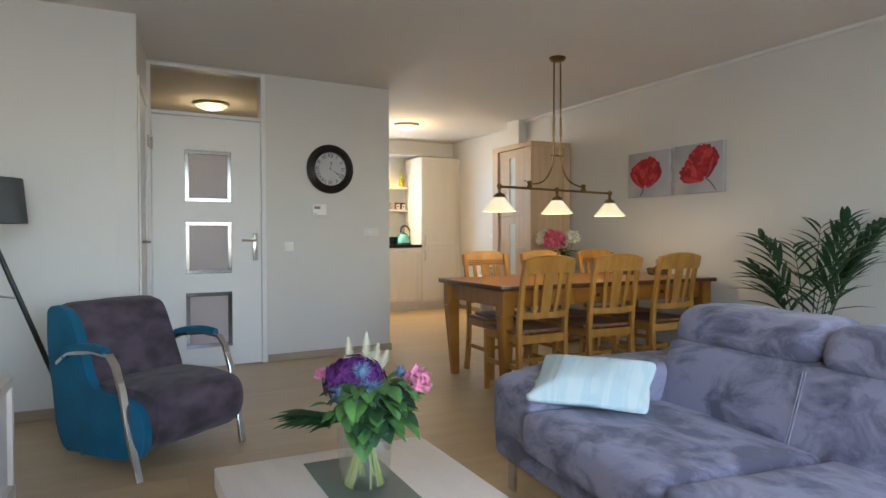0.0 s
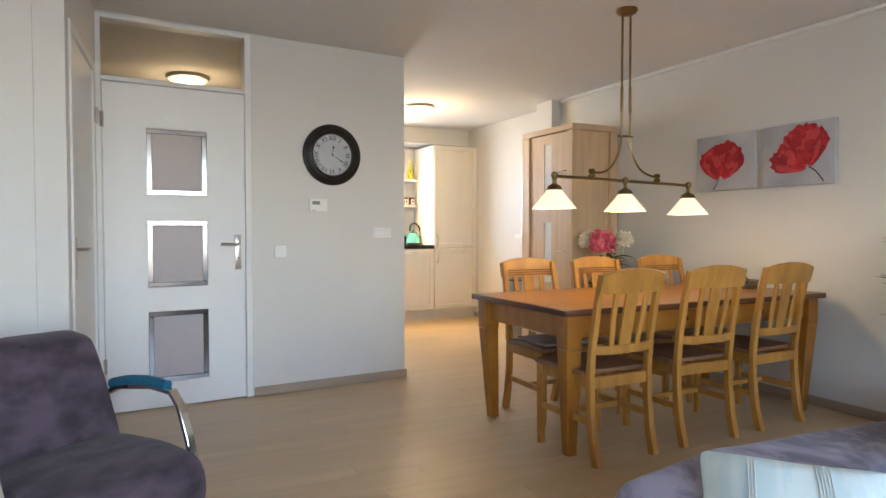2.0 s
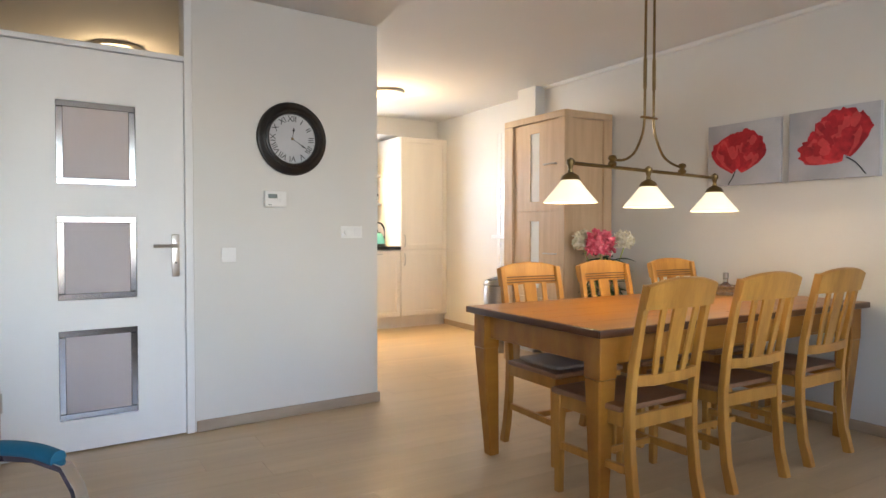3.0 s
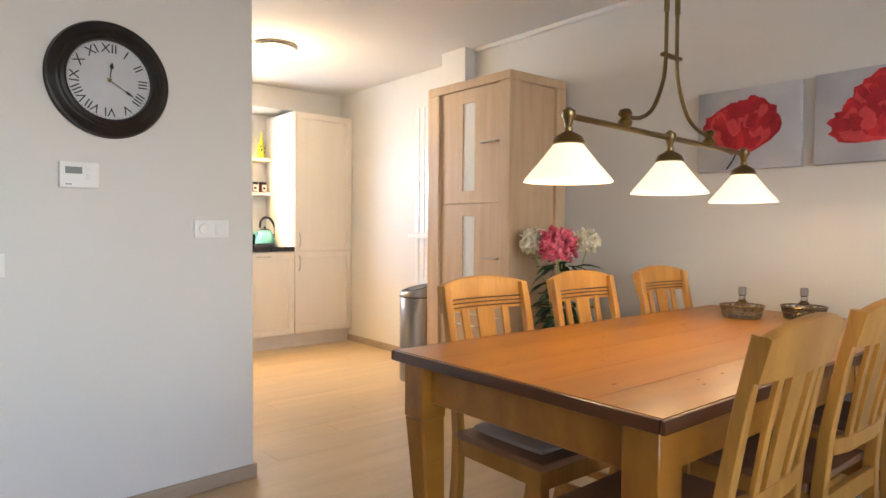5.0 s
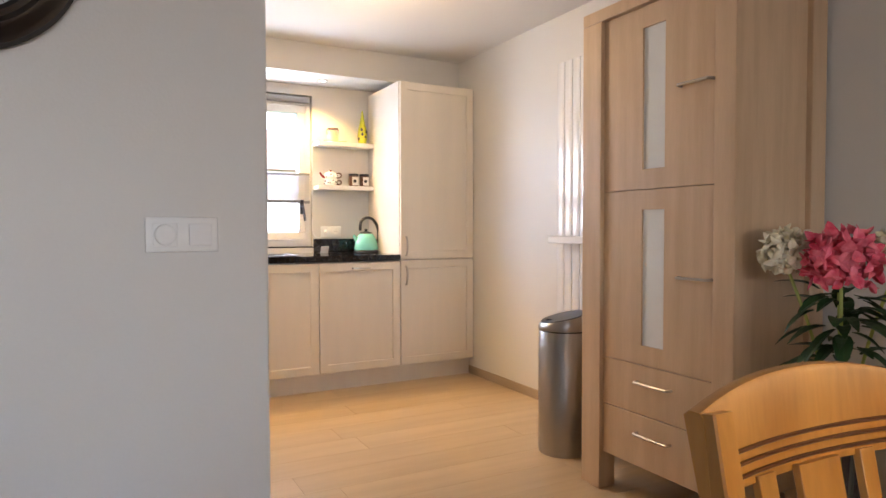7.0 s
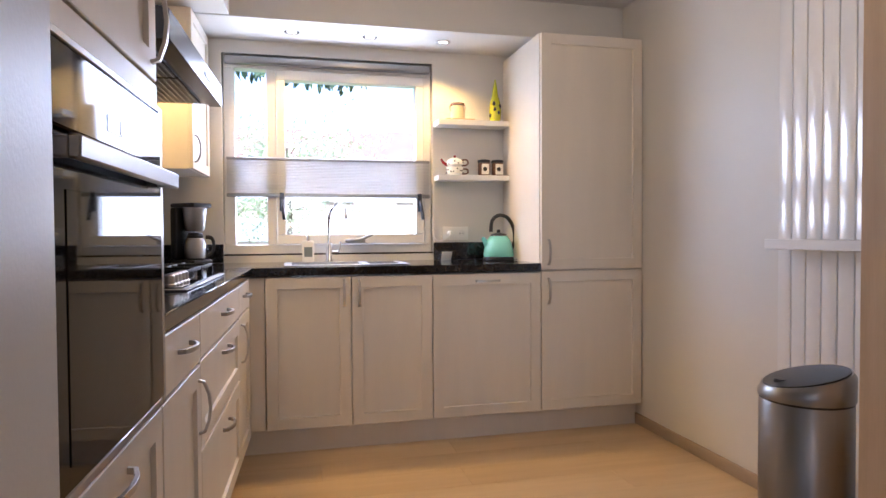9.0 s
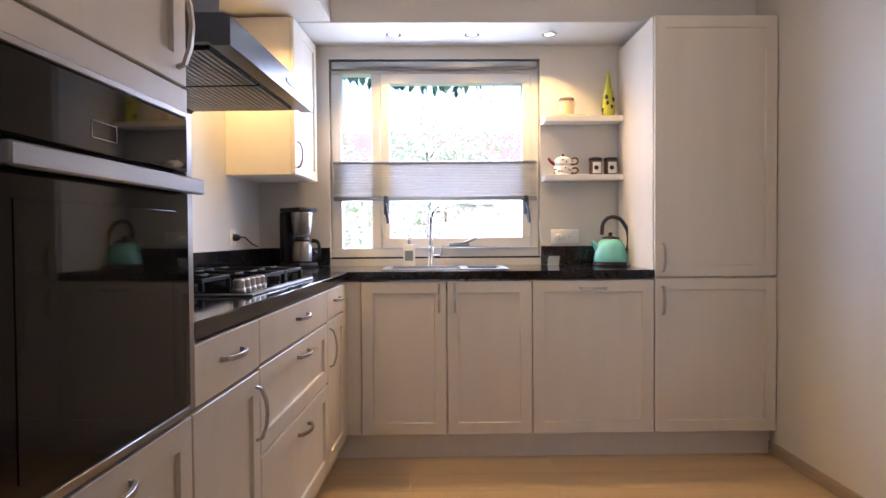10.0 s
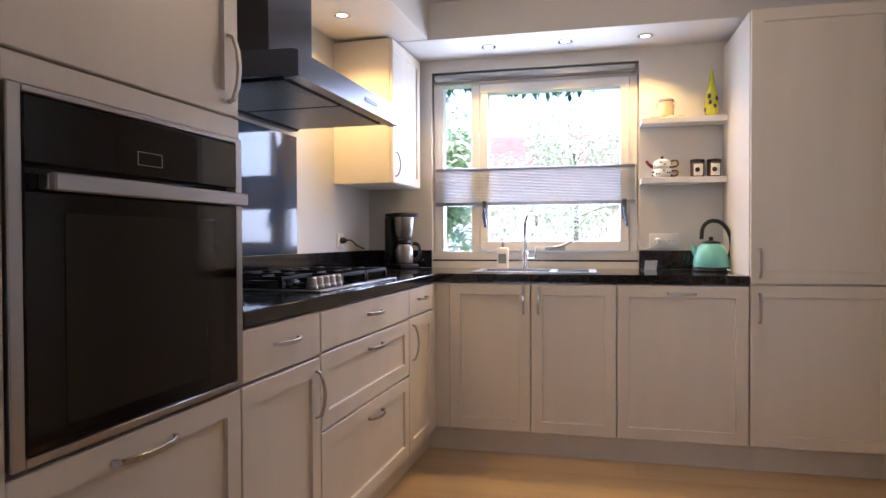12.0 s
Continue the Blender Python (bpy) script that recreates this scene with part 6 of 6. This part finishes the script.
for k in range(8):
    for z in (0.9, 3.4):
        wd = part("window", boxm(-20 + k * 5.2, -17.6 + k * 5.2, -0.06, 0.01, z, z + 1.4, 0.01), TRIM, hs)
        part("pane", boxm(-19.85 + k * 5.2, -17.75 + k * 5.2, -0.075, -0.062, z + 0.12, z + 1.28), FARPANE, wd)


def tree(x, y, high, spread, seed, n=1500, low=0.35):
    rr = random.Random(seed)
    t = thing("tree", pose(x, y, -0.30), "leafy garden tree in full summer foliage", "tree", "trees behind the kitchen window")
    bm = tubem([(0, 0, 0), (0.05, 0.02, high * 0.35), (-0.04, 0.03, high * 0.8)], 0.16, 8, 0.04)
    for k in range(7):
        a, z = rr.uniform(0, 6.28), high * rr.uniform(0.3, 0.75)
        tube(bm, [(0, 0, z), (spread * 0.4 * math.cos(a), spread * 0.4 * math.sin(a), z + 0.4), (spread * 0.8 * math.cos(a), spread * 0.8 * math.sin(a), z + 0.5)], 0.03, 6, 0.006)
    part("trunk", bm, BARK, t)
    bm = bmesh.new()
    blobs = [(rr.uniform(-1, 1) * spread * 0.7, rr.uniform(-1, 1) * spread * 0.7, high * rr.uniform(low, 1.0), spread * rr.uniform(0.3, 0.55)) for _ in range(14)]
    for k in range(n):
        bx, by, bz, r = blobs[k % 14]
        d = Vector((rr.gauss(0, 1), rr.gauss(0, 1), rr.gauss(0, 1))).normalized() * r * rr.random() ** 0.4
        w = Vector((rr.gauss(0, 1), rr.gauss(0, 1), rr.gauss(0, 0.6)))
        leaf_into(bm, Vector((bx, by, bz)) + d, w, (0, 0, 1), rr.uniform(0.12, 0.24), rr.uniform(0.08, 0.14), 0.3, 2)
    part("crown", bm, TREELEAF, t, "", smooth=False)


tree(-0.6, 15.0, 3.6, 1.5, 3, 3600)
tree(2.0, 33.0, 6.5, 3.6, 5, 6500)
tree(-4.5, 29.0, 6.5, 3.4, 7, 5000)
# creeper hanging from the eaves over the window
cr = thing("climbing_plant", pose(2.2, 9.3, 2.30), "dark leafy creeper hanging before the window top", "climber")
rc = random.Random(9)
bm, bs = bmesh.new(), bmesh.new()
tube(bs, [(-1.6, 0, 0.22), (-0.6, 0.05, 0.16), (0.5, -0.03, 0.18), (1.5, 0.02, 0.22)], 0.012, 6)
for k in range(430):
    x = rc.uniform(-1.5, 1.15)
    drop = max(0.0, 0.16 + 0.10 * noise.noise(Vector((x * 2.2, 1.3, 0)))) * rc.random() ** 0.7
    leaf_into(bm, (x, rc.uniform(-0.10, 0.10), 0.20 - drop), (rc.gauss(0, 0.5), rc.gauss(0, 0.5), -1), (0, -1, 0.2), rc.uniform(0.05, 0.11), rc.uniform(0.02, 0.045), 0.1, 2)
part("vine", bs, BARK, cr)
for x in (-1.2, 1.2):
    part("bracket", boxm(x - 0.02, x + 0.02, -1.15, 0.03, 0.215, 0.255), BARK, cr)
part("leaves", bm, LEAF, cr, "dark hanging leaves", smooth=False)
sl = thing("garden_slide", pose(-0.65, 13.0, -0.30), "green plastic garden slide", "slide")
part("chute", beamm([(0.9, 0, 1.30), (0.2, 0, 0.9), (-0.6, 0, 0.35), (-1.0, 0, 0.2)], 0.45, 0.05, cross=(0, 1, 0)), plain("green_plastic", (0.02, 0.30, 0.22), 0.4), sl)
part("ladder", beamm([(0.9, 0, 1.30), (1.3, 0, 0)], 0.40, 0.05, cross=(0, 1, 0)), plain("grey_plastic", (0.2, 0.22, 0.24), 0.5), sl)

# ---- laminate planks ----
PL, PW = 1.40, 0.20
pb = bmesh.new()
box(pb, 0.0004, PL - 0.0004, 0.0003, PW - 0.0003, -0.010, 0.0)
top_edges = [e for e in pb.edges if all(v.co.z > -0.001 for v in e.verts)]
bmesh.ops.bevel(pb, geom=top_edges, offset=0.0005, segments=1, affect="EDGES")
plank_mesh = finish(pb, "plank", LAMINATE, False)
floor = thing("floor", I4, "warm grey-brown oak laminate floor in long planks", "floor", kind="structure")
rfl = random.Random(8)
y = -2.5
while y < 7.95:
    x = -2.72 - rfl.uniform(0, 1.0)
    west = -2.70 if y < 3.6 else (-0.36 if y < 4.6 else -0.93)
    while x < 3.98:
        a, b = max(x, west), min(x + PL, 4.0)
        if b - a > 0.03:
            ob = new("plank", plank_mesh)
            ob.parent = floor
            ob.location = (a, y, 0)
            ob.scale = ((b - a) / PL, 1, 1)
        x += PL
    y += PW
